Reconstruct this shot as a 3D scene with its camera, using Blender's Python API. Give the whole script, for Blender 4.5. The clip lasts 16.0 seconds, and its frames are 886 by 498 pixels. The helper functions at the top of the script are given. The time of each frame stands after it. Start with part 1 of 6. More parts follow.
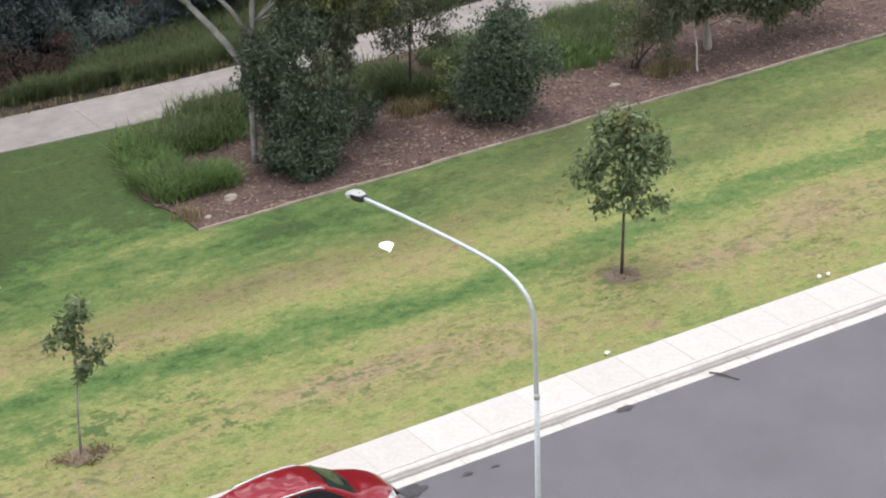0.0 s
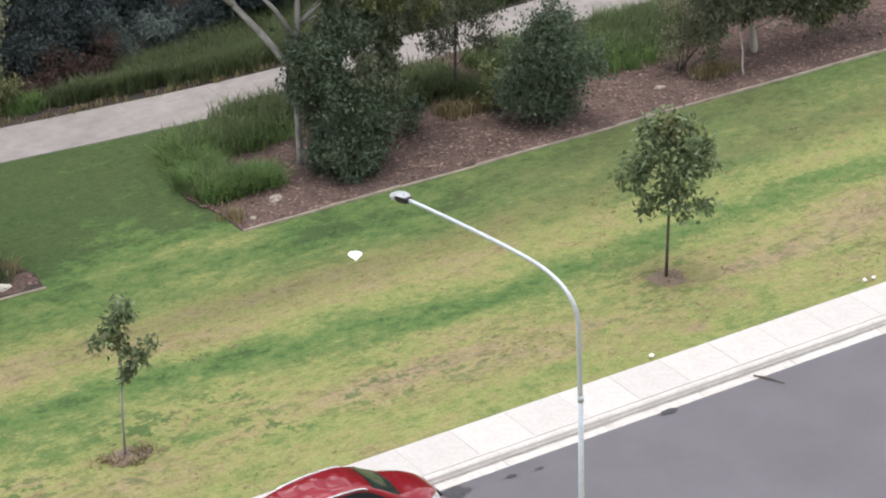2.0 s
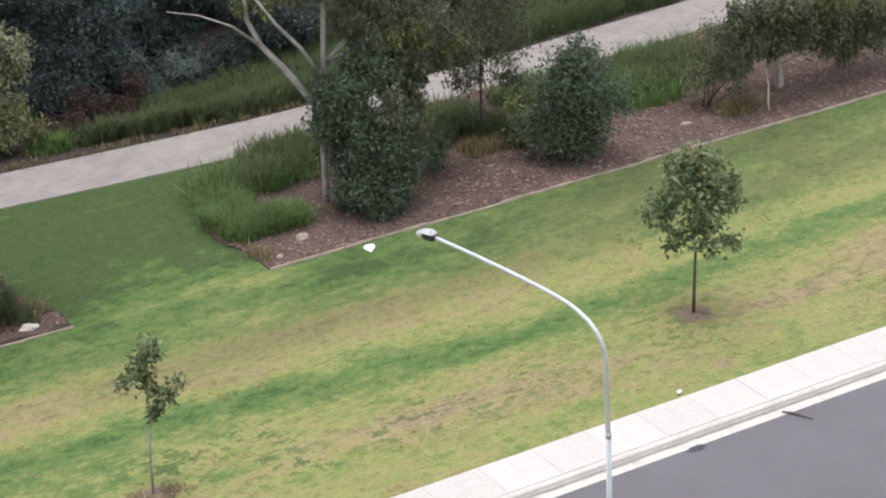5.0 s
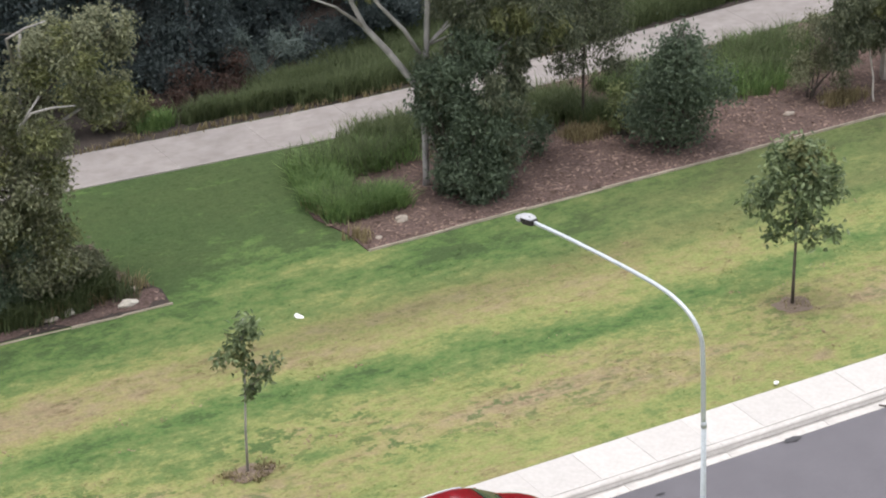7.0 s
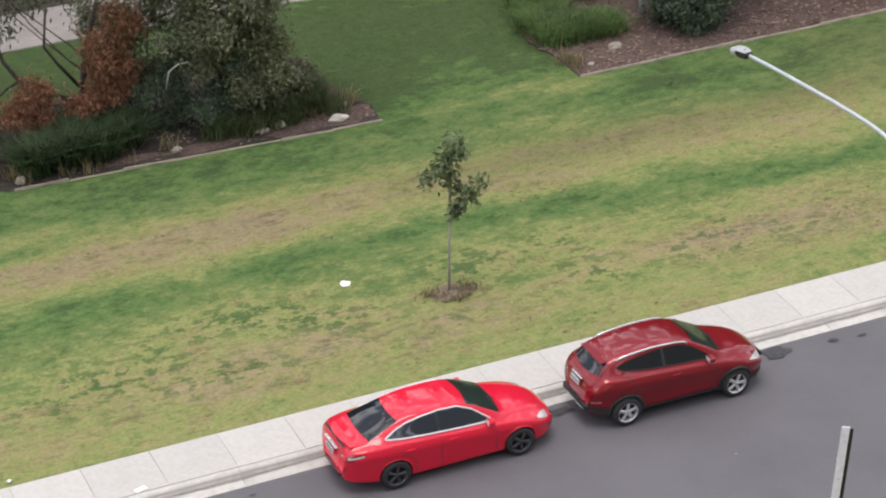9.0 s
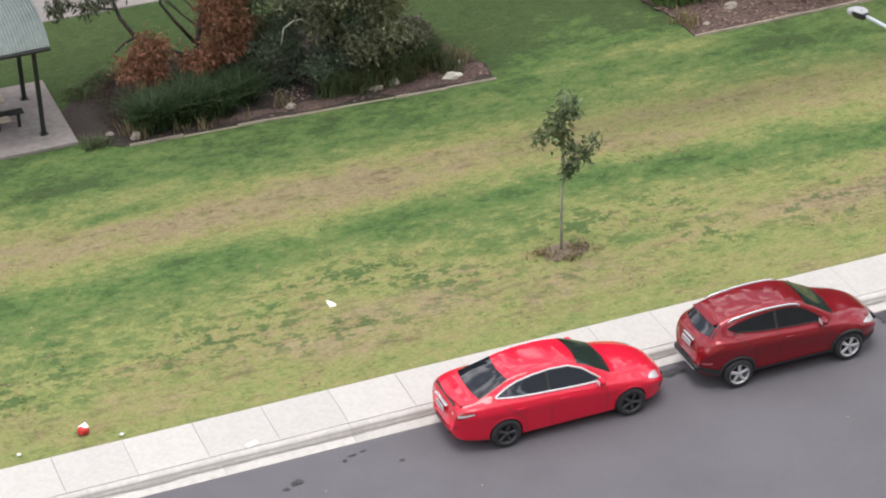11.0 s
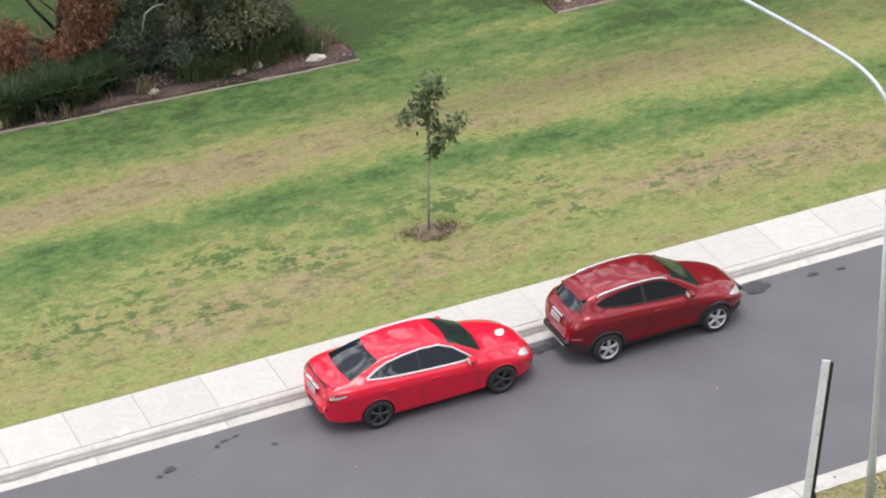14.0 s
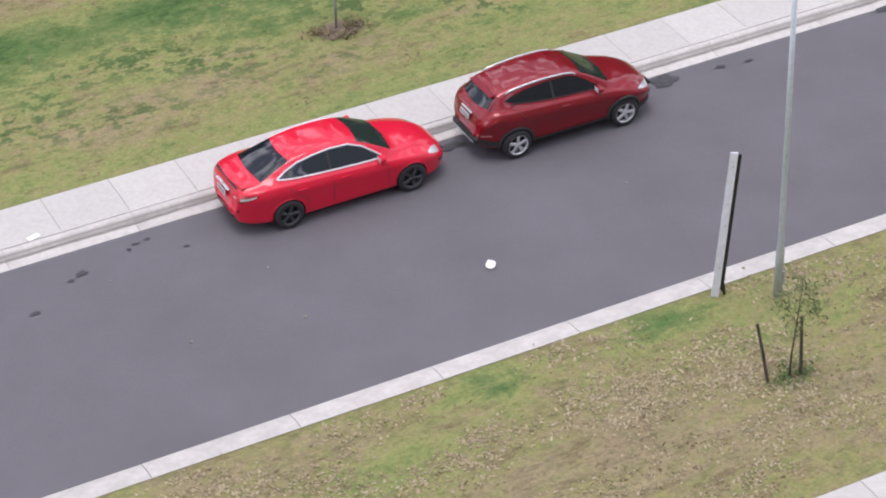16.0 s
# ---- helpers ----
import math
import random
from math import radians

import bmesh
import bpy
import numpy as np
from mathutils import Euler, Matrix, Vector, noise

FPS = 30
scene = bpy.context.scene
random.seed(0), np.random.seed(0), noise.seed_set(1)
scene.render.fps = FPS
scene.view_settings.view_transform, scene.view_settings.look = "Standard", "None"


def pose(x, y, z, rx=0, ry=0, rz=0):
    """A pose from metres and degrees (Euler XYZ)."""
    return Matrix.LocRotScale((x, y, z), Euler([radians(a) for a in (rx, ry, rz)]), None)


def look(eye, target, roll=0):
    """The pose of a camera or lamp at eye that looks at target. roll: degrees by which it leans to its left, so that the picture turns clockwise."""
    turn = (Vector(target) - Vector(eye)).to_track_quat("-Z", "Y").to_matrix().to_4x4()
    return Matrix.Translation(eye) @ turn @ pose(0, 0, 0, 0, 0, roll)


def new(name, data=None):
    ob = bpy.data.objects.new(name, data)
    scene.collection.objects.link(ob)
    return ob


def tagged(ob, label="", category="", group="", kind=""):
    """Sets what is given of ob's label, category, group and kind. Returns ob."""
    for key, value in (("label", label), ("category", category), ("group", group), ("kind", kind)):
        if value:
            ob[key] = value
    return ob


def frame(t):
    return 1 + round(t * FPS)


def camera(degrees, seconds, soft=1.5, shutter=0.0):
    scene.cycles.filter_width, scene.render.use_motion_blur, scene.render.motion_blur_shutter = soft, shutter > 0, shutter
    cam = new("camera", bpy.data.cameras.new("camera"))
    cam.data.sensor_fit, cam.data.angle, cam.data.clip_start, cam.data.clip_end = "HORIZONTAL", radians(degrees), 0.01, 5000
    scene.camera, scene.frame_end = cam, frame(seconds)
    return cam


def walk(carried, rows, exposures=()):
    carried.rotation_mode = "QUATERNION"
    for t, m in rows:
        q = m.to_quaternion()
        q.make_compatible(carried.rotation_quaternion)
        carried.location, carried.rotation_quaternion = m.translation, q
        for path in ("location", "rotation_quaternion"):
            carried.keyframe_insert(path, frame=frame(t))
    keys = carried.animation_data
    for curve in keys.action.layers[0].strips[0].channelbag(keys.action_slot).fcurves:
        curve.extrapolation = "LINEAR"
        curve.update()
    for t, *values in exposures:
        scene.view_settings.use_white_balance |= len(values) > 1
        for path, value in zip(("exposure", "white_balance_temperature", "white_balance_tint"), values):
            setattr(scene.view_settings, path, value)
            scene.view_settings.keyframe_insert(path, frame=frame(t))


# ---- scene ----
# Camera: held by hand high above the street, turning to follow a paper plane.
cam = camera(20.18, 16.0, soft=2.0, shutter=0.12)
EYE = (-15.555, -30.028, 29.081)
AIM = [  # seconds, pitch, roll, yaw
    (0.0, -26.024, 1.060, -33.539), (0.5, -25.965, 1.198, -33.047), (1.0, -25.879, 1.315, -32.696),
    (1.5, -25.912, 1.372, -32.630), (2.0, -25.961, 1.297, -32.518), (2.5, -25.852, 1.258, -32.390),
    (3.0, -25.742, 1.533, -32.418), (5.5, -24.967, 1.868, -31.879), (6.0, -24.917, 1.801, -31.291),
    (6.5, -24.991, 1.728, -30.411), (7.0, -25.381, 1.654, -29.497), (7.5, -25.656, 1.674, -28.406),
    (8.0, -25.903, 1.671, -27.653), (8.5, -27.161, 1.446, -26.542), (9.0, -29.270, 1.391, -23.995),
    (9.5, -29.919, 1.992, -22.403), (9.7, -30.025, 1.981, -22.014), (11.8, -30.174, 2.140, -21.419),
    (12.0, -30.194, 2.085, -21.598), (12.5, -30.276, 2.081, -22.041), (13.0, -30.339, 2.066, -22.821),
    (13.5, -30.450, 2.101, -23.533), (14.0, -30.696, 1.806, -24.782), (14.5, -31.247, 1.763, -26.190),
    (15.0, -32.684, 1.698, -26.335), (15.5, -34.912, 1.546, -26.265), (16.0, -35.403, 1.537, -27.084),
]
EXPOSURES = [  # seconds, stops, kelvin, tint
    (0.0, 0.3, 6450, 13.5), (5.5, 0.3, 6450, 14), (8.0, 0.3, 6500, 14), (8.5, 0.36, 6500, 14), (9.0, -0.02, 6550, 13), (9.5, 0.14, 6550, 13), (9.7, 0.15, 6550, 13), (12.0, 0.17, 6550, 13), (14.5, 0.22, 6480, 12),
    (15.0, 0.12, 6470, 13), (15.5, -0.12, 6430, 14), (16.0, -0.06, 6180, 19),
]
walk(cam, [(t, pose(*EYE, 90 + pitch, roll, yaw)) for t, pitch, roll, yaw in AIM], EXPOSURES)

# Light: a bright overcast sky with a wide, weak sun.
world = bpy.data.worlds.new("sky")
scene.world = world
world.use_nodes = True
wn = world.node_tree.nodes
sky = wn.new("ShaderNodeTexSky")
sky.sky_type = "NISHITA"
sky.sun_disc = False
sky.sun_elevation, sky.sun_rotation = radians(76), radians(340)
sky.air_density, sky.dust_density, sky.ozone_density = 1.0, 4.0, 1.0
links = world.node_tree.links
coords = wn.new("ShaderNodeTexCoord")
clouds = wn.new("ShaderNodeTexNoise")
clouds.inputs["Scale"].default_value, clouds.inputs["Detail"].default_value = 14.0, 4.0
links.new(coords.outputs["Generated"], clouds.inputs["Vector"])
cover = wn.new("ShaderNodeValToRGB")
cover.color_ramp.elements[0].position, cover.color_ramp.elements[0].color = 0.46, (3.6, 3.8, 4.3, 1)
cover.color_ramp.elements[1].position, cover.color_ramp.elements[1].color = 0.6, (21.5, 21.5, 21.7, 1)
links.new(clouds.outputs["Fac"], cover.inputs[0])
flat = wn.new("ShaderNodeMix")
flat.data_type = "RGBA"
flat.inputs[0].default_value = 0.75
links.new(sky.outputs[0], flat.inputs[6])
links.new(cover.outputs[0], flat.inputs[7])
bg = wn["Background"]
world.node_tree.links.new(flat.outputs[2], bg.inputs[0])
bg.inputs[1].default_value = 0.15
sun_data = bpy.data.lights.new("sun", "SUN")
sun_data.energy, sun_data.angle, sun_data.color = 1.4, radians(25), (1.0, 0.96, 0.9)
sun = new("sun", sun_data)
sun.matrix_world = look((0, 0, 60), (4, 3, 0))


# ---- materials ----
def material(name, rough=0.8, metal=0.0):
    """A node material and its principled node, tree and Object coordinates."""
    m = bpy.data.materials.new(name)
    m.use_nodes = True
    tree = m.node_tree
    shader = tree.nodes["Principled BSDF"]
    shader.inputs["Roughness"].default_value = rough
    shader.inputs["Metallic"].default_value = metal
    where = tree.nodes.new("ShaderNodeTexCoord").outputs["Object"]
    return m, tree, shader, where


def noise_of(tree, where, scale, detail=4.0, stretch=(1, 1, 1), rough=0.55):
    mapping = tree.nodes.new("ShaderNodeMapping")
    mapping.inputs["Scale"].default_value = stretch
    tree.links.new(where, mapping.inputs["Vector"])
    n = tree.nodes.new("ShaderNodeTexNoise")
    n.inputs["Scale"].default_value = scale
    n.inputs["Detail"].default_value = detail
    n.inputs["Roughness"].default_value = rough
    tree.links.new(mapping.outputs[0], n.inputs["Vector"])
    return n.outputs["Fac"]


def ramp(tree, fac, stops):
    r = tree.nodes.new("ShaderNodeValToRGB")
    while len(r.color_ramp.elements) < len(stops):
        r.color_ramp.elements.new(0.5)
    for e, (at, colour) in zip(r.color_ramp.elements, stops):
        e.position, e.color = at, (*colour, 1)
    tree.links.new(fac, r.inputs[0])
    return r.outputs[0]


def blend(tree, fac, a, b, mode="MIX"):
    """a and b: sockets or colours; fac: a socket or a number."""
    n = tree.nodes.new("ShaderNodeMix")
    n.data_type, n.blend_type = "RGBA", mode
    for slot, v in ((0, fac), (6, a), (7, b)):
        if isinstance(v, bpy.types.NodeSocket):
            tree.links.new(v, n.inputs[slot])
        else:
            n.inputs[slot].default_value = v if slot == 0 else (*v, 1)
    return n.outputs[2]


def bumped(tree, shader, height, strength=0.3, distance=0.02):
    b = tree.nodes.new("ShaderNodeBump")
    b.inputs["Strength"].default_value, b.inputs["Distance"].default_value = strength, distance
    tree.links.new(height, b.inputs["Height"])
    tree.links.new(b.outputs[0], shader.inputs["Normal"])


def speckled(name, dark, light, scale, rough=0.85, metal=0.0, big=None, bump=0.3, distance=0.01, stretch=(1, 1, 1), vary=0.0, far=0.4):
    """Two scales of variation between two colours; big: the scale of the stains; vary: spread from object to object."""
    m, tree, shader, where = material(name, rough, metal)
    fine = noise_of(tree, where, scale, 5, stretch)
    colour = ramp(tree, fine, [(0.3, dark), (0.7, light)])
    if big:
        stain = noise_of(tree, where, big, 3)
        colour = blend(tree, ramp(tree, stain, [(0.35, (0, 0, 0)), (0.7, (far, far, far))]), colour, tuple(c * 0.55 for c in dark))
    if vary:
        info = tree.nodes.new("ShaderNodeObjectInfo")
        shade = ramp(tree, info.outputs["Random"], [(0.0, (1 - vary,) * 3), (1.0, (1.0,) * 3)])
        colour = blend(tree, 1.0, colour, shade, "MULTIPLY")
    tree.links.new(colour, shader.inputs["Base Color"])
    if bump:
        bumped(tree, shader, fine, bump, distance)
    return m


def leafy(name, dark, light, rough=0.55, through_light=0.42):
    """Leaves: a shade for each leaf, drifting over the crown."""
    m, tree, shader, where = material(name, rough)
    geo = tree.nodes.new("ShaderNodeNewGeometry")
    colour = ramp(tree, geo.outputs["Random Per Island"], [(0.0, dark), (1.0, light)])
    drift = noise_of(tree, where, 0.9, 2)
    colour = blend(tree, ramp(tree, drift, [(0.4, (0, 0, 0)), (0.7, (0.35, 0.35, 0.35))]), colour, tuple(c * 0.8 for c in dark))
    tree.links.new(colour, shader.inputs["Base Color"])
    shader.inputs["Specular IOR Level"].default_value = 0.3
    thin = tree.nodes.new("ShaderNodeBsdfTranslucent")
    tree.links.new(colour, thin.inputs[0])
    mix = tree.nodes.new("ShaderNodeMixShader")
    mix.inputs[0].default_value = through_light
    tree.links.new(shader.outputs[0], mix.inputs[1])
    tree.links.new(thin.outputs[0], mix.inputs[2])
    tree.links.new(mix.outputs[0], tree.nodes["Material Output"].inputs[0])
    return m


def plain(name, colour, rough=0.5, metal=0.0, coat=0.0, dirt=0.15):
    m, tree, shader, where = material(name, rough, metal)
    n = noise_of(tree, where, 6.0, 4)
    tree.links.new(ramp(tree, n, [(0.3, tuple(c * (1 - dirt) for c in colour)), (0.7, colour)]), shader.inputs["Base Color"])
    shader.inputs["Coat Weight"].default_value = coat
    shader.inputs["Coat Roughness"].default_value = 0.02
    return m


def lawn_material():
    """Mown grass: from deep green over straw to bare earth by the painted-in patches, with weeds, broken up at three scales."""
    m, tree, shader, where = material("lawn", 0.9)

    def painted(name):
        n = tree.nodes.new("ShaderNodeAttribute")
        n.attribute_name = name
        return n.outputs["Fac"]

    def sums(op, a, b, c=0.0):
        n = tree.nodes.new("ShaderNodeMath")
        n.operation = op
        for k, v in enumerate((a, b, c)):
            if isinstance(v, bpy.types.NodeSocket):
                tree.links.new(v, n.inputs[k])
            else:
                n.inputs[k].default_value = v
        return n.outputs[0]
    patch = sums("MULTIPLY_ADD", noise_of(tree, where, 1.5, 6, (0.4, 1.0, 1.0), 0.7), 1.15, -0.575)
    blotch = sums("MULTIPLY_ADD", noise_of(tree, where, 4.2, 5, (0.7, 1.0, 1.0), 0.65), 1.25, -0.625)
    level = sums("ADD", sums("ADD", painted("dry_and_shade"), patch), blotch)
    level = sums("MULTIPLY_ADD", level, 1 / 1.8, 0.6 / 1.8)
    dark = ramp(tree, level, [(0.05, (0.043, 0.076, 0.03)), (0.2, (0.075, 0.135, 0.043)), (0.34, (0.112, 0.162, 0.057)), (0.5, (0.192, 0.22, 0.08)), (0.66, (0.215, 0.202, 0.09)), (0.82, (0.222, 0.182, 0.105)), (1.0, (0.205, 0.155, 0.098))])
    pale = ramp(tree, level, [(0.05, (0.07, 0.115, 0.043)), (0.2, (0.105, 0.178, 0.058)), (0.34, (0.16, 0.208, 0.078)), (0.5, (0.257, 0.283, 0.107)), (0.66, (0.29, 0.272, 0.126)), (0.82, (0.32, 0.272, 0.165)), (1.0, (0.29, 0.232, 0.15))])
    colour = blend(tree, noise_of(tree, where, 2.6, 4), dark, pale)
    specks = ramp(tree, noise_of(tree, where, 2.4, 7, (0.4, 1.3, 1.0), 0.8), [(0.54, (0, 0, 0)), (0.63, (0.75, 0.75, 0.75))])
    dry_part = ramp(tree, level, [(0.42, (0.08, 0.08, 0.08)), (0.66, (1, 1, 1))])
    colour = blend(tree, blend(tree, 1.0, specks, dry_part, "MULTIPLY"), colour, (0.15, 0.115, 0.068))
    weeds = ramp(tree, noise_of(tree, where, 3.3, 4, (0.8, 1.15, 1.0), 0.6), [(0.515, (0, 0, 0)), (0.575, (0.9, 0.9, 0.9))])
    colour = blend(tree, sums("MULTIPLY", weeds, painted("weeds")), colour, (0.066, 0.118, 0.042))
    # Dark olive mixed in for old growth and, beside the beds, for shade.
    thatch_shade = blend(tree, noise_of(tree, where, 3.4, 5, (0.6, 1.1, 1.0), 0.65), (0.074, 0.085, 0.039), (0.15, 0.154, 0.071))
    colour = blend(tree, painted("thatch_shade"), colour, thatch_shade)
    tufted = ramp(tree, noise_of(tree, where, 5.0, 5, (0.8, 1.2, 1.0), 0.65), [(0.3, (0.7, 0.77, 0.66)), (0.46, (1.0, 1.0, 1.0)), (0.7, (1.08, 1.05, 1.02))])
    colour = blend(tree, 1.0, colour, tufted, "MULTIPLY")
    fine = noise_of(tree, where, 13.0, 5, rough=0.7)
    colour = blend(tree, 1.0, colour, ramp(tree, fine, [(0.3, (0.74, 0.74, 0.74)), (0.65, (1.07, 1.07, 1.07))]), "MULTIPLY")
    tree.links.new(colour, shader.inputs["Base Color"])
    shader.inputs["Specular IOR Level"].default_value = 0.1
    bumped(tree, shader, fine, 0.35, 0.04)
    return m


LAWN = lawn_material()
ASPHALT = speckled("asphalt", (0.112, 0.108, 0.119), (0.148, 0.143, 0.156), 60, 0.9, big=0.5, bump=0.25, distance=0.006, far=0.26)
CONCRETE = speckled("concrete", (0.48, 0.466, 0.437), (0.54, 0.526, 0.5), 9, 0.9, big=1.6, bump=0.15, vary=0.07, far=0.12)
KERB = speckled("kerb_concrete", (0.49, 0.473, 0.44), (0.59, 0.572, 0.54), 7, 0.9, big=2.3, bump=0.2, vary=0.08, far=0.3)
PATHWAY = speckled("pathway_concrete", (0.265, 0.243, 0.228), (0.34, 0.316, 0.3), 3.0, 0.9, big=0.9, bump=0.0, stretch=(0.8, 1.1, 1), vary=0.08, far=0.3)
GROUT = speckled("joint", (0.36, 0.345, 0.32), (0.46, 0.44, 0.41), 20, 0.95, bump=0)
MULCH = speckled("mulch", (0.058, 0.038, 0.032), (0.19, 0.128, 0.108), 11, 0.95, big=1.2, bump=0.9, distance=0.05, far=0.5)
TIMBER = speckled("edging_timber", (0.22, 0.175, 0.125), (0.6, 0.52, 0.41), 11, 0.85, big=2.0, stretch=(0.3, 4, 4), vary=0.2)
STEEL = speckled("galvanised_steel", (0.44, 0.49, 0.51), (0.57, 0.62, 0.645), 18, 0.45, 0.3, big=3.0, bump=0.05, far=0.2)
BARK_PALE = speckled("pale_bark", (0.25, 0.24, 0.23), (0.47, 0.455, 0.43), 5, 0.85, big=2.0, bump=0.4, stretch=(1, 1, 0.3), far=0.6)
BARK_DARK = speckled("dark_bark", (0.05, 0.042, 0.035), (0.12, 0.1, 0.085), 12, 0.9, bump=0.5, stretch=(1, 1, 0.3))
BARK_BROWN = speckled("brown_bark", (0.1, 0.08, 0.072), (0.19, 0.155, 0.14), 8, 0.9, bump=0.4, stretch=(1, 1, 0.3))
ROCK = speckled("rock", (0.28, 0.245, 0.2), (0.46, 0.415, 0.35), 6, 0.9, big=3, bump=0.5)
ROCK_PALE = speckled("pale_rock", (0.45, 0.42, 0.35), (0.68, 0.65, 0.57), 6, 0.9, big=3, bump=0.5, far=0.25)
BARK_WHITE = speckled("white_bark", (0.3, 0.275, 0.24), (0.58, 0.55, 0.5), 6, 0.8, big=2.0, bump=0.3, stretch=(1, 1, 0.3), far=0.3)
TIMBER_PALE = speckled("bleached_timber", (0.28, 0.235, 0.18), (0.62, 0.55, 0.45), 9, 0.85, big=2.0, stretch=(0.3, 4, 4), vary=0.25)
SOIL = speckled("bare_soil", (0.14, 0.105, 0.078), (0.25, 0.195, 0.145), 14, 0.95, big=2.5, bump=0.5, distance=0.03, far=0.3)
# Brown soil and litter, its colour darkened for the shade of plants above.
SHADED_LITTER = speckled("shaded_soil", (0.03, 0.024, 0.02), (0.07, 0.054, 0.045), 12, 0.95, big=1.4, bump=0.7, distance=0.04, far=0.5)


# ---- helpers for building ----
def link(name, data, parent=None, mats=(), label=""):
    ob = new(name, data)
    ob.parent = parent
    for m in mats:
        data.materials.append(m)
    if label:
        ob["label"] = label
    return ob


def part(name, bm, mat, parent=None, label="", smooth=False):
    """Link a bmesh as one mesh object under a thing or a part."""
    mesh = bpy.data.meshes.new(name)
    bm.to_mesh(mesh)
    bm.free()
    if smooth:
        mesh.polygons.foreach_set("use_smooth", [True] * len(mesh.polygons))
    return link(name, mesh, parent, (mat,), label)


def box(bm, lo, hi, bevel=0.0, m=None):
    """A box between two corners, with bevelled edges."""
    mid = [(a + b) / 2 for a, b in zip(lo, hi)]
    size = [b - a for a, b in zip(lo, hi)]
    made = bmesh.ops.create_cube(bm, size=1.0, matrix=(m or Matrix()) @ Matrix.LocRotScale(mid, None, size))["verts"]
    if bevel:
        edges = list({e for v in made for e in v.link_edges})
        bmesh.ops.bevel(bm, geom=edges, offset=bevel, segments=1, affect="EDGES")
    return bm


def boxed(lo, hi, bevel=0.0):
    return box(bmesh.new(), lo, hi, bevel)


def tube(bm, points, radii, sides=8):
    """A tapered tube through points; closed at both ends."""
    points = [Vector(p) for p in points]
    rings = []
    side = None
    for i, p in enumerate(points):
        way = (points[min(i + 1, len(points) - 1)] - points[max(i - 1, 0)]).normalized()
        if side is None:
            side = way.orthogonal().normalized()
        side = (side - way * side.dot(way)).normalized()
        other = way.cross(side)
        rings.append([bm.verts.new(p + (side * math.cos(a) + other * math.sin(a)) * radii[i])
                      for a in [2 * math.pi * k / sides for k in range(sides)]])
    for a, b in zip(rings, rings[1:]):
        for k in range(sides):
            bm.faces.new((a[k], a[(k + 1) % sides], b[(k + 1) % sides], b[k]))
    bm.faces.new(rings[0][::-1])
    bm.faces.new(rings[-1])
    return bm


def cut_round(coords, z):
    """A flat n-gon bmesh from plan points."""
    bm = bmesh.new()
    bm.faces.new([bm.verts.new((x, y, z)) for x, y in coords])
    return bm


def along(table, x):
    """Interpolation in a table of (x, value): smooth, with no overshoot."""
    n = len(table)
    if x <= table[0][0] or n < 2:
        return table[0][1]
    if x >= table[-1][0]:
        return table[-1][1]
    i = max(k for k in range(n - 1) if table[k][0] <= x)
    rise = [(table[k + 1][1] - table[k][1]) / (table[k + 1][0] - table[k][0]) for k in range(max(i - 1, 0), min(i + 2, n - 1))]
    at = i - max(i - 1, 0)

    def slope(a, b):
        return 0.0 if a * b <= 0 else 2 * a * b / (a + b)
    m0 = slope(rise[at - 1], rise[at]) if at > 0 else rise[at]
    m1 = slope(rise[at], rise[at + 1]) if at + 1 < len(rise) else rise[at]
    h = table[i + 1][0] - table[i][0]
    s = (x - table[i][0]) / h
    return ((2 * s ** 3 - 3 * s * s + 1) * table[i][1] + (s ** 3 - 2 * s * s + s) * h * m0 + (3 * s * s - 2 * s ** 3) * table[i + 1][1] + (s ** 3 - s * s) * h * m1)


# ---- ground, road, kerbs, footpaths ----
NEAR_BACK, NEAR_FACE, ROAD_EDGE, KERB_FACE, KERB_BACK, PATH_BACK = 2.84, 3.44, 10.36, 10.72, 10.94, 12.3
GRASS = 0.13

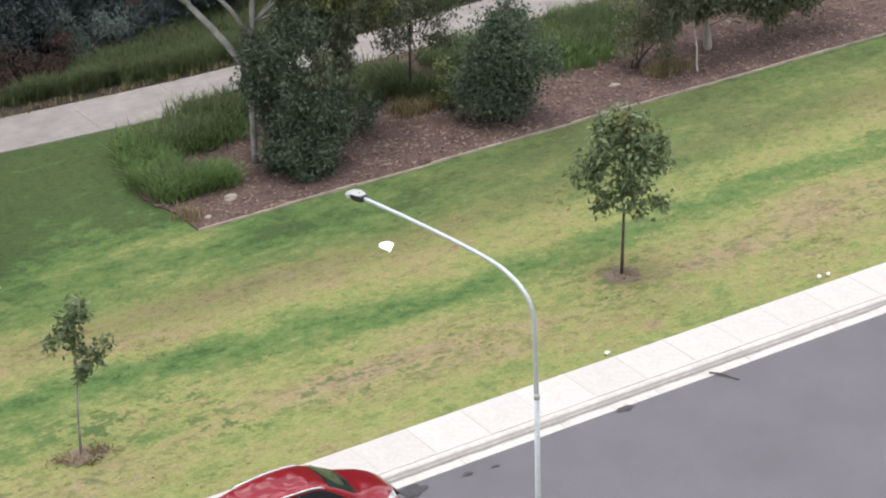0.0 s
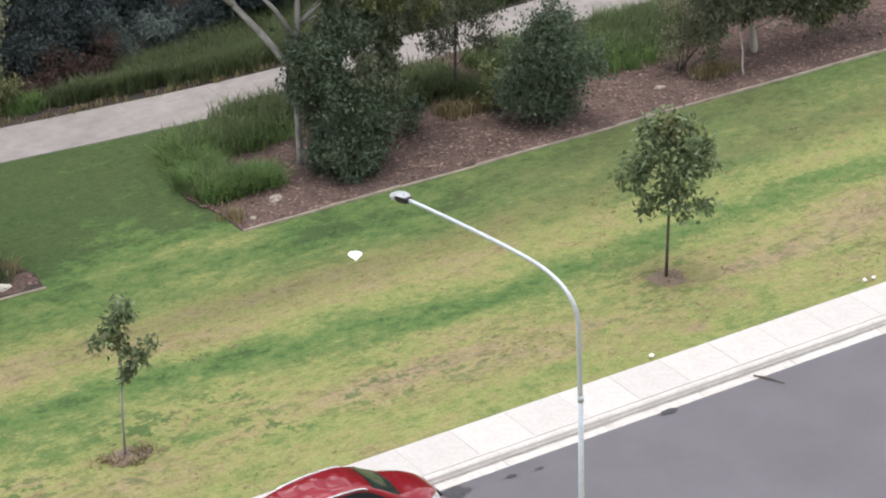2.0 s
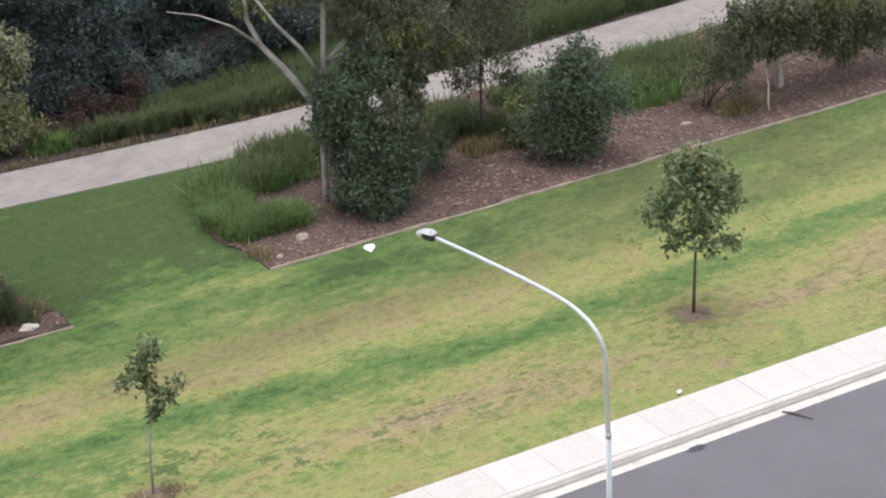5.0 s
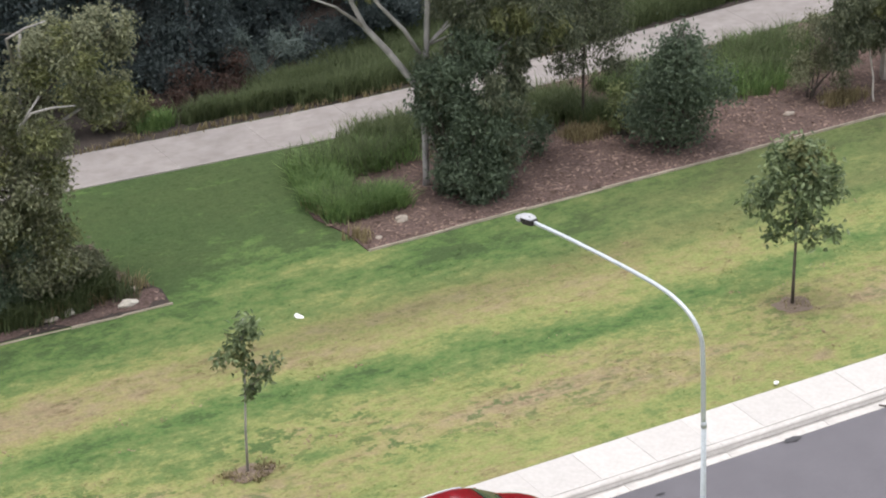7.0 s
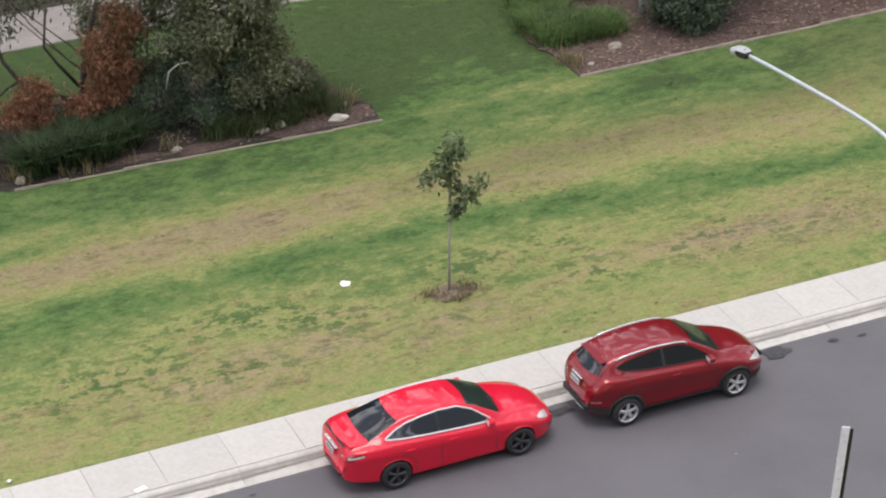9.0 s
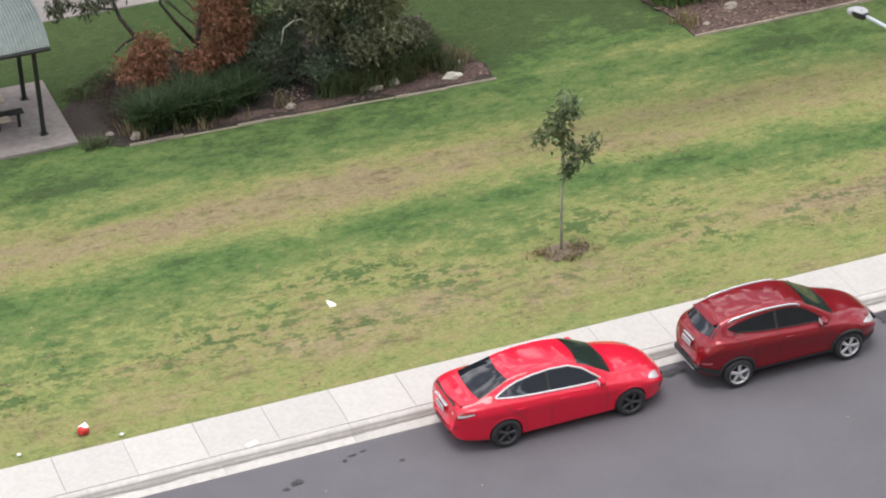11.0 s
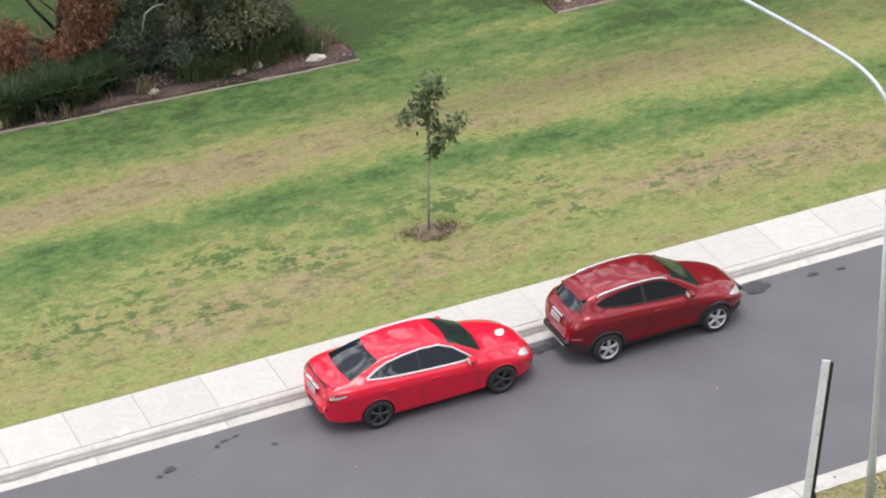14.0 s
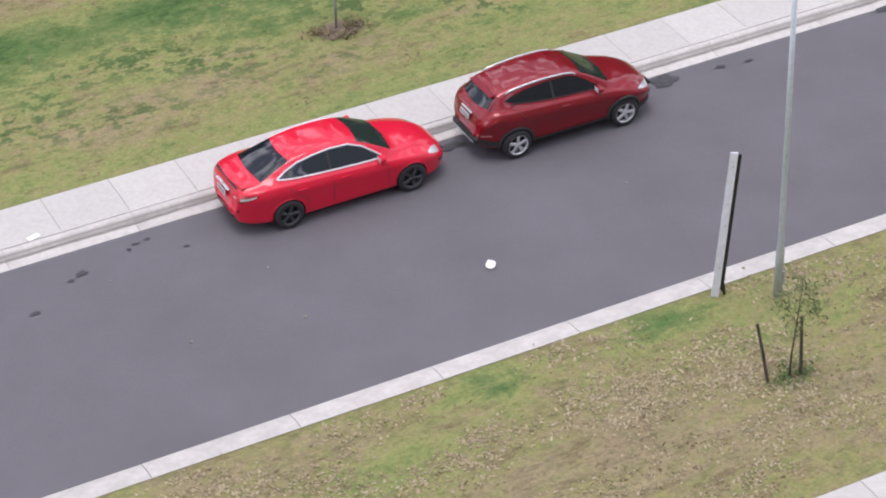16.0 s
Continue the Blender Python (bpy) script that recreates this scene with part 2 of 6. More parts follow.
ACROSS = [(12.3, 0.3), (12.9, 0.36), (13.9, 0.5), (14.9, 0.48), (16.0, 0.4), (16.9, 0.3), (17.6, -0.02), (18.5, -0.22), (19.1, 0.1), (19.7, 0.45),
          (20.4, 0.72), (21.0, 0.74), (21.6, 0.4), (22.4, 0.08), (23.2, -0.16), (24.2, -0.22), (25.0, -0.36), (26.2, -0.58), (31.0, -0.68), (34.0, -0.7)]  # y, how dry; low values past y 25 paint the shade of the trees
BANDS = [(-14, 0.1), (5, 0.1), (9, -0.15), (14, -0.8), (19, -1.2), (24, -0.5), (30, -0.7), (42, -0.8)]  # x, sideways run of the green band
DRY = [  # x, y, reach along the road, reach across, how dry
    (-5.8, 23.4, 1.6, 0.5, -0.45), (-4.0, 22.5, 1.5, 0.4, 0.4), (-5.0, 21.6, 1.3, 0.3, -0.5), (-8.2, 22.6, 0.8, 0.3, 0.4), (-7.5, 20.4, 2.5, 0.9, 0.1),
    (-6.5, 16.5, 1.8, 1.0, -0.3), (-7.8, 14.8, 1.2, 1.4, -0.3), (-1.8, 13.9, 1.6, 0.6, 0.25), (0.8, 14.8, 1.2, 0.5, 0.3), (3.8, 14.4, 1.0, 0.4, 0.2),
    (2.5, 16.6, 1.5, 0.5, -0.2), (5.9, 15.4, 0.5, 0.25, -0.5), (11.5, 15.1, 3.2, 0.5, 0.5), (8.0, 14.2, 1.5, 0.5, -0.2), (14.5, 13.4, 1.6, 0.4, -0.3),
    (16.0, 14.6, 2.0, 0.5, 0.25), (14.5, 16.2, 2.5, 0.5, 0.15), (18.6, 13.1, 0.3, 0.2, 0.7), (22.5, 15.0, 1.6, 0.35, 0.5), (20.0, 15.8, 1.2, 0.5, 0.3), (26.5, 15.6, 4.0, 0.8, 0.22),
    (13.9, 23.2, 1.8, 0.6, -0.35), (17.5, 22.6, 1.2, 0.5, -0.4), (11.5, 24.0, 1.0, 0.5, 0.45), (8.5, 24.6, 1.4, 0.5, 0.35), (25, 20.8, 4.5, 1.2, -0.3), (31, 20.6, 4.5, 1.4, -0.3),
    (27.5, 18.4, 3.0, 0.35, -0.3), (29, 22.6, 5.0, 0.9, 0.2), (22, 22.4, 3.0, 0.7, 0.15), (30, 16.8, 5.0, 0.7, 0.25), (0.5, 20.6, 2.5, 0.5, 0.12), (7, 19.4, 2.5, 0.4, 0.1),
    (-4.0, 28.8, 1.6, 1.0, 0.1), (11, 21.6, 5, 1.2, -0.22), (18, 21.2, 5, 1.6, -0.28), (26, 22.4, 5, 1.6, -0.25), (0, 22.6, 6, 0.8, -0.12), (11.2, 24.9, 0.7, 0.35, 0.3), (10.2, 24.7, 0.5, 0.2, 0.3), (9.4, 26.0, 1.4, 0.6, 0.3), (27, 17.2, 7, 1.0, 0.3), (24, 20.2, 6, 1.0, -0.25), (8, 36.5, 9, 2.0, -0.3), (4, -0.2, 6, 1.4, 0.16), (6, -1.6, 12, 1.4, 0.08), (1.2, 2.3, 1.3, 0.5, -0.55), (4.9, 2.35, 1.0, 0.4, -0.75), (-2.0, 1.4, 1.6, 0.5, -0.3), (7.5, 1.2, 2.0, 0.5, -0.25), (-3, 2.0, 3, 0.8, 0.1), (-1.4, 0.6, 1.2, 0.7, -0.25),
]


def dry_and_shade(x, y):
    """How dry the grass is: bands along the street, patches, and drifts of noise; tree shade past y 25."""
    if y > 8:
        pull = along(BANDS, x) * math.exp(-((y - 18.0) / 2.2) ** 2)
        wave = 0.35 * noise.noise((x * 0.22, y * 0.3, 6.6))
        d = along(ACROSS, y - pull + wave)
    else:
        d = 0.6
    for cx, cy, rx, ry, how in DRY:
        d += how * math.exp(-((x - cx) / rx) ** 2 - ((y - cy - 0.02 * (x - cx)) / ry) ** 2)
    d += 0.2 * noise.noise((x * 0.35, y * 0.9, 1.7)) + 0.16 * noise.noise((x * 1.3, y * 2.2, 5.1))
    return min(max(d, -0.85), 1.2)


def weediness(x, y):
    """How thick dark weeds stand in the grass."""
    if y < 8:
        return 0.15
    w = math.exp(-((y - 15.6) / 2.0) ** 4) * (1.0 if x < 6 else max(1.0 - 0.05 * (x - 6), 0.55)) + 0.3 * math.exp(-((y - 22.3) / 1.4) ** 2)
    return w * min(max(0.7 + 0.9 * noise.noise((x * 0.5, y * 0.7, 2.2)), 0.3), 1.0)


def thatch_shading(x, y):
    """How much dark olive is mixed in: old growth, and painted shade beside the beds."""
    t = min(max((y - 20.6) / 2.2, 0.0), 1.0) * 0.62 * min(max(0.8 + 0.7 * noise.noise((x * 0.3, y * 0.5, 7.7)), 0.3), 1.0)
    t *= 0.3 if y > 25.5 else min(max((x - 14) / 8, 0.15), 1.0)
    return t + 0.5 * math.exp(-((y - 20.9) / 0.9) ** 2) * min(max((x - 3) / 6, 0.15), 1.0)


def build_ground():
    """One sheet to the horizon, with a trench for the carriageway."""
    def span(a, b, step):
        return list(np.arange(a, b, step))
    xs = [-2500, -400, -120, -50, -25] + span(-14, 42, 0.15) + [42, 50, 70, 120, 400, 2500]
    ys = [(-2500, 1), (-400, 1), (-80, 1), (-20, 1), (-8, 1)] + [(y, 1) for y in span(-5, 2.8, 0.2)]
    ys += [(2.845, 1), (2.846, 0), (PATH_BACK - 0.006, 0), (PATH_BACK - 0.005, 1)] + [(y, 1) for y in span(12.4, 33, 0.15)]
    ys += [(36, 1), (45, 1), (60, 1), (120, 1), (400, 1), (2500, 1)]
    verts, values, weeds, olive_mix = [], [], [], []
    for y, up in ys:
        for x in xs:
            z = GRASS + 0.03 * noise.noise((x * 0.5, y * 0.5, 0)) * (13 < y < 24) if up else -0.2
            verts.append((x, y, z))
            values.append(dry_and_shade(x, y) if -15 < x < 43 and -6 < y < 34 else (-0.5 if y > 34 else 0.3))
            weeds.append(weediness(x, y))
            olive_mix.append(thatch_shading(x, y))
    n = len(xs)
    faces = [(r * n + c, r * n + c + 1, (r + 1) * n + c + 1, (r + 1) * n + c) for r in range(len(ys) - 1) for c in range(n - 1)]
    mesh = bpy.data.meshes.new("ground")
    mesh.from_pydata(verts, [], faces)
    mesh.attributes.new("dry_and_shade", "FLOAT", "POINT").data.foreach_set("value", values)
    mesh.attributes.new("weeds", "FLOAT", "POINT").data.foreach_set("value", weeds)
    mesh.attributes.new("thatch_shade", "FLOAT", "POINT").data.foreach_set("value", olive_mix)
    mesh.polygons.foreach_set("use_smooth", [True] * len(faces))
    tagged(link("ground", mesh, None, (LAWN,)), "patchy green and straw-coloured mown grass verge", "lawn", kind="structure")


def prism(profile, x0, x1):
    """A (y, z) outline drawn out along the road."""
    bm = bmesh.new()
    a = [bm.verts.new((x0, y, z)) for y, z in profile]
    b = [bm.verts.new((x1, y, z)) for y, z in profile]
    n = len(profile)
    for k in range(n):
        bm.faces.new((a[k], a[(k + 1) % n], b[(k + 1) % n], b[k]))
    bm.faces.new(a[::-1])
    bm.faces.new(b)
    bmesh.ops.recalc_face_normals(bm, faces=bm.faces)
    return bm


def slabs(name, parent, mat, profile, first, step, low, high, gap=0.012):
    """Pieces of one outline along the road, on one mesh, with joints between."""
    mesh = None
    x = first
    while x > low:
        x -= step
    while x < high:
        if mesh is None:
            ob = part(name, prism(profile, gap / 2, step - gap / 2), mat, parent)
            mesh = ob.data
        else:
            ob = new(name, mesh)
            ob.parent = parent
        ob.location = (x, 0, random.uniform(-0.002, 0.002))
        x += step


TRAIL = [(-70, 38.0), (-14, 34.9), (-3, 34.45), (1, 34.36), (4, 34.2), (7, 33.98), (10, 33.68), (12, 33.5), (15, 33.24), (18, 33.12), (23, 33.1), (28, 33.35), (32, 33.62), (40, 34.2), (90, 38.0)]


def trail_piece(name, xs, half, low, high, mat, parent=None):
    """A stretch of the park path between the stations xs."""
    bm = bmesh.new()
    rings = [[bm.verts.new((x, along(TRAIL, x) + s, z)) for s, z in ((-half, low), (half, low), (half, high), (-half, high))] for x in xs]
    for a, b in zip(rings, rings[1:]):
        for k in range(4):
            bm.faces.new((a[k], a[(k + 1) % 4], b[(k + 1) % 4], b[k]))
    bm.faces.new(rings[0][::-1])
    bm.faces.new(rings[-1])
    bmesh.ops.recalc_face_normals(bm, faces=bm.faces)
    return part(name, bm, mat, parent)


def build_trail():
    bed = trail_piece("park_path", [-70, -40] + list(range(-16, 52, 2)) + [70, 90], 1.235, -0.05, GRASS + 0.022, GROUT)
    tagged(bed, "wide pale concrete path winding gently through the park", "path", kind="structure")
    x = -14.0
    while x < 48:
        trail_piece("slab", [x + 0.006, x + 1.5, x + 2.994], 1.23, 0.0, GRASS + 0.03 + random.uniform(-0.002, 0.002), PATHWAY, bed)
        x += 3.0


def build_street():
    road = part("road", prism([(NEAR_FACE - 0.02, -0.15), (ROAD_EDGE + 0.0, -0.15), (ROAD_EDGE, 0.0), (6.9, 0.012), (NEAR_FACE - 0.02, 0.0)], -300, 300), ASPHALT)
    tagged(road, "smooth dark grey asphalt road with faint stains", "road", kind="structure")
    bed = part("kerb_far", prism([(ROAD_EDGE, -0.15), (KERB_BACK, -0.15), (KERB_BACK, 0.1), (KERB_FACE + 0.04, 0.09), (KERB_FACE + 0.01, -0.02), (ROAD_EDGE, -0.02)], -60, 90), GROUT)
    tagged(bed, "pale concrete kerb and gutter beside the road", "kerb", kind="structure")
    slabs("kerb_block", bed, KERB, [(ROAD_EDGE + 0.002, -0.1), (KERB_BACK - 0.004, -0.1), (KERB_BACK - 0.004, 0.125), (KERB_FACE + 0.09, 0.128), (KERB_FACE + 0.055, 0.11), (KERB_FACE + 0.0, -0.005), (ROAD_EDGE + 0.002, 0.008)], -5.53, 2.79, -16, 50)
    path = part("footpath_far", prism([(KERB_BACK, -0.15), (PATH_BACK, -0.15), (PATH_BACK, 0.1), (KERB_BACK, 0.1)], -60, 90), GROUT)
    tagged(path, "pale concrete footpath with evenly spaced joints", "footpath", kind="structure")
    slabs("slab", path, CONCRETE, [(KERB_BACK + 0.004, -0.1), (PATH_BACK - 0.003, -0.1), (PATH_BACK - 0.003, 0.145), (KERB_BACK + 0.004, 0.135)], -8.72, 1.503, -18, 52, 0.008)
    near = part("kerb_near", prism([(NEAR_BACK + 0.01, -0.15), (NEAR_FACE - 0.03, -0.15), (NEAR_FACE - 0.08, 0.02), (NEAR_BACK + 0.01, 0.1)], -60, 90), GROUT)
    tagged(near, "pale concrete kerb along the near verge", "kerb", kind="structure")
    slabs("kerb_block", near, KERB, [(NEAR_BACK + 0.006, -0.1), (NEAR_FACE - 0.004, -0.1), (NEAR_FACE - 0.004, 0.02), (NEAR_FACE - 0.05, 0.05), (NEAR_FACE - 0.22, 0.09), (NEAR_BACK + 0.006, 0.14)], 0.41, 2.93, -16, 40)
    walkway = part("footpath_near", prism([(-4.8, 0.0), (-3.3, 0.0), (-3.3, 0.15), (-4.8, 0.15)], -60, 60), GROUT)
    tagged(walkway, "pale concrete footpath across the near verge", "footpath", kind="structure")
    slabs("slab", walkway, CONCRETE, [(-4.797, 0.02), (-3.303, 0.02), (-3.303, 0.165), (-4.797, 0.165)], 4.0, 1.5, -3, 14, 0.02)
    build_trail()


build_ground()
build_street()


# ---- cars ----
SEDAN_PAINT = plain("bright_red_paint", (0.66, 0.005, 0.034), 0.38, 0.0, 1.0, 0.03)
SUV_PAINT = plain("dark_red_metallic_paint", (0.235, 0.003, 0.01), 0.36, 0.35, 1.0, 0.05)
for paint in (SEDAN_PAINT, SUV_PAINT):
    paint.node_tree.nodes["Principled BSDF"].inputs["Specular IOR Level"].default_value = 0.15
TINT = plain("tinted_glass", (0.006, 0.008, 0.011), 0.03, 0.0, 0.0, 0.0)
# Rear, front and side panes: base colour lifted in place of reflected sky.
TINT_REAR = plain("rear_screen_glass", (0.008, 0.011, 0.017), 0.04, 0.0, 0.0, 0.0)
SCREEN = plain("windscreen_glass", (0.02, 0.032, 0.027), 0.04, 0.0, 0.0, 0.0)
for glass in (TINT_REAR, SCREEN):
    glass.node_tree.nodes["Principled BSDF"].inputs["IOR"].default_value = 1.6
SIDE_GLASS = plain("side_window_glass", (0.016, 0.022, 0.031), 0.03, 0.0, 0.0, 0.0)
SIDE_GLASS.node_tree.nodes["Principled BSDF"].inputs["IOR"].default_value = 1.6
RUBBER = plain("tyre_rubber", (0.026, 0.026, 0.028), 0.85)
TRIM_BLACK = plain("black_plastic", (0.022, 0.022, 0.024), 0.6)
RIM_BLACK = plain("black_alloy", (0.075, 0.078, 0.085), 0.35, 0.3)
RIM_SILVER = plain("silver_alloy", (0.72, 0.73, 0.74), 0.22, 0.6)
CHROME = plain("bright_metal", (0.85, 0.85, 0.87), 0.3, 0.25)
LAMP_CLEAR = plain("headlamp_lens", (0.55, 0.57, 0.58), 0.08, 0.2, 0.8)
LAMP_RED = plain("tail_lamp_lens", (0.3, 0.006, 0.01), 0.1, 0.0, 1.0)
REFLECTOR = plain("reflector_lens", (0.62, 0.2, 0.19), 0.15, 0.0, 1.0)
PLATE_WHITE = plain("white_plate", (0.6, 0.6, 0.61), 0.5)
PLATE_INK = plain("plate_bars", (0.25, 0.27, 0.3), 0.6)


class Shell:
    """A car's outer skin, from tables of (x, value) along its length; x forward from the rear axle, y to its left."""

    def __init__(self, top, belt, wide, roof, base, axles, arch, drop=0.06, ledge=0.09, tuck=0.035):
        self.top, self.belt, self.wide, self.roof, self.base = top, belt, wide, roof, base
        self.axles, self.arch, self.drop, self.ledge, self.tuck = axles, arch, drop, ledge, tuck
        self.x0, self.x1 = top[0][0], top[-1][0]
        self.kept = {}

    def section(self, x):
        """Half outline at x, from the sill up to the middle of the top: (y, z)."""
        zt, zb, w, r, z0 = (along(t, x) for t in (self.top, self.belt, self.wide, self.roof, self.base))
        zb = min(zb, zt - 0.03)
        r = min(r, w - self.ledge)
        zm = z0 + (zb - z0) * 0.62
        pts = [(0.0, z0), (w * 0.8, z0), (w - 0.06, z0 + 0.04), (w - self.tuck, z0 + 0.2), (w - self.tuck * 0.6, zm - 0.04), (w, zm + (zb - zm) * 0.45), (w - self.ledge * 0.45, zb - 0.015), (w - self.ledge, zb + 0.008)]
        d = min(self.drop, (zt - zb) * 0.6)
        pts += [(r + (w - self.ledge - r) * 0.12, zt - d - (zt - zb) * 0.1), (r - 0.03, zt - d * 0.62), (r * 0.8, zt - d * 0.3), (r * 0.45, zt - d * 0.07), (0.0, zt)]
        return pts

    def dense(self, x):
        """The same outline with its corners rounded twice."""
        key = round(x, 4)
        if key not in self.kept:
            pts = self.section(x)
            for _ in range(2):
                out = [pts[0]]
                for (ya, za), (yb, zb) in zip(pts, pts[1:]):
                    out += [(ya * 0.75 + yb * 0.25, za * 0.75 + zb * 0.25), (ya * 0.25 + yb * 0.75, za * 0.25 + zb * 0.75)]
                pts = out + [pts[-1]]
            self.kept[key] = pts
        return self.kept[key]

    def side(self, x, z):
        """Half width at height z."""
        pts = self.dense(x)[6:]
        for (y0, z0), (y1, z1) in zip(pts, pts[1:]):
            if z0 <= z <= z1 and z1 > z0:
                return y0 + (y1 - y0) * (z - z0) / (z1 - z0)
        return pts[-1][0] if z > pts[-1][1] else pts[0][0]

    def lid(self, x, y):
        """Height of the top surface at half width y."""
        pts = self.dense(x)[20:]
        for (y0, z0), (y1, z1) in zip(pts, pts[1:]):
            if y1 <= abs(y) <= y0 and y0 > y1:
                return z0 + (z1 - z0) * (y0 - abs(y)) / (y0 - y1)
        return pts[0][1]

    def body(self, step=0.035):
        n = int((self.x1 - self.x0) / step)
        bm = bmesh.new()
        rows = []
        for i in range(n + 1):
            x = self.x0 + (self.x1 - self.x0) * i / n
            half = self.dense(x)
            ring = [(y, z) for y, z in half] + [(-y, z) for y, z in half[-2:0:-1]]
            rows.append([bm.verts.new((x, y, z)) for y, z in ring])
        m = len(rows[0])
        for a, b in zip(rows, rows[1:]):
            for k in range(m):
                bm.faces.new((a[k], b[k], b[(k + 1) % m], a[(k + 1) % m]))
        for row, x, s in ((rows[0], self.x0, -1), (rows[-1], self.x1, 1)):
            zs = [v.co.z for v in row]
            mid = Vector((0, 0, (min(zs) + max(zs)) / 2))
            last = row
            for out, scale in ((0.018, 0.96), (0.03, 0.85), (0.036, 0.55)):
                ring = [bm.verts.new((x + s * out, v.co.y * scale, mid.z + (v.co.z - mid.z) * scale)) for v in row]
                for k in range(m):
                    bm.faces.new((last[k], ring[k], ring[(k + 1) % m], last[(k + 1) % m]))
                last = ring
            bm.faces.new(last)
        gone = []
        for f in bm.faces:
            c = f.calc_center_median()
            for ax in self.axles:
                if abs(c.y) > 0.45 and math.hypot(c.x - ax[0], c.z - ax[1]) < self.arch and c.z < ax[1] + self.arch:
                    gone.append(f)
        bmesh.ops.delete(bm, geom=list(set(gone)), context="FACES")
        bmesh.ops.recalc_face_normals(bm, faces=bm.faces)
        return bm

    def side_panel(self, s, lower, upper, out=0.006, n=14, rows=5):
        """A panel on the side s (1 left, -1 right) between two lines of (x, z)."""
        bm = bmesh.new()
        x0, x1 = lower[0][0], lower[-1][0]
        grid = []
        for i in range(n + 1):
            x = x0 + (x1 - x0) * i / n
            a, b = along(lower, x), along(upper, x)
            grid.append([bm.verts.new((x, s * (self.side(x, z) + out), z)) for z in [a + (b - a) * k / rows for k in range(rows + 1)]])
        for a, b in zip(grid, grid[1:]):
            for k in range(rows):
                bm.faces.new((a[k], b[k], b[k + 1], a[k + 1]) if s < 0 else (a[k], a[k + 1], b[k + 1], b[k]))
        return bm

    def top_panel(self, x0, x1, half0, half1, out=0.006, bow=0.0, n=8, cols=12):
        """A panel on the top from x0 to x1, with its half widths there; bow: how far its middle bulges in x."""
        bm = bmesh.new()
        grid = []
        for i in range(n + 1):
            s = i / n
            h = half0 + (half1 - half0) * s
            row = []
            for k in range(cols + 1):
                u = 2 * k / cols - 1
                x = x0 + (x1 - x0) * s + bow * (1 - u * u)
                row.append(bm.verts.new((x, u * h, self.lid(x, u * h) + out)))
            grid.append(row)
        for a, b in zip(grid, grid[1:]):
            for k in range(cols):
                bm.faces.new((a[k], b[k], b[k + 1], a[k + 1]))
        return bm

    def outline(self, s, line, radius, out=0.008, close=True, sub=4):
        pts = []
        count = len(line) if close else len(line) - 1
        for i in range(count):
            (xa, za), (xb, zb) = line[i], line[(i + 1) % len(line)]
            for k in range(sub):
                x, z = xa + (xb - xa) * k / sub, za + (zb - za) * k / sub
                pts.append((x, s * (self.side(x, z) + out), z))
        pts.append(pts[0] if close else (line[-1][0], s * (self.side(*line[-1]) + out), line[-1][1]))
        return tube(bmesh.new(), pts, [radius] * len(pts), 6)


def revolve(profile, sides=36):
    """A body turned about the y axis from (radius, y) points."""
    bm = bmesh.new()
    rings = [[bm.verts.new((r * math.cos(a), y, r * math.sin(a))) for a in [2 * math.pi * k / sides for k in range(sides)]] for r, y in profile]
    for a, b in zip(rings, rings[1:]):
        for k in range(sides):
            bm.faces.new((a[k], b[k], b[(k + 1) % sides], a[(k + 1) % sides]))
    bmesh.ops.recalc_face_normals(bm, faces=bm.faces)
    return bm


def wheel_at(car, x, y, radius, rim_mat, spokes, twin):
    """A wheel with its tyre, rim, spokes and hub; y is the plane of its outer face."""
    s = 1 if y > 0 else -1
    r = radius
    bm = revolve([(r * 0.66, 0.0), (r * 0.72, 0.012), (r * 0.9, 0.008), (r * 0.985, -0.02), (r, -0.05), (r, -0.16), (r * 0.97, -0.2), (r * 0.66, -0.21)])
    wheel = new("wheel")
    wheel.parent = car
    wheel.matrix_basis = pose(x, y, r, 0, 0, 0) @ Matrix.Diagonal((1, s, 1, 1)) @ pose(0, 0, 0, 0, random.uniform(0, 70), 0)
    part("tyre", bm, RUBBER, wheel, smooth=True)
    part("rim", revolve([(r * 0.69, 0.006), (r * 0.65, 0.004), (r * 0.62, -0.03), (r * 0.6, -0.19)]), rim_mat, wheel, smooth=True)
    part("brake_disc", revolve([(0.001, -0.09), (r * 0.6, -0.09), (r * 0.6, -0.1), (0.001, -0.1)]), TRIM_BLACK, wheel)
    for k in range(spokes):
        bm = bmesh.new()
        a = 2 * math.pi * k / spokes
        for off in ((-0.16, 0.16) if twin else (0.0,)):
            turn = Matrix.Rotation(a + off * 0.6, 4, "Y")
            w = 0.018 if twin else 0.036
            box(bm, (r * 0.1, -0.035, -w), (r * 0.64, -0.004, w), 0.008, turn)
        part("spoke", bm, rim_mat, wheel)
    part("hub", revolve([(0.001, 0.002), (r * 0.12, 0.0), (r * 0.17, -0.02), (r * 0.17, -0.05)]), rim_mat, wheel, smooth=True)
    return wheel


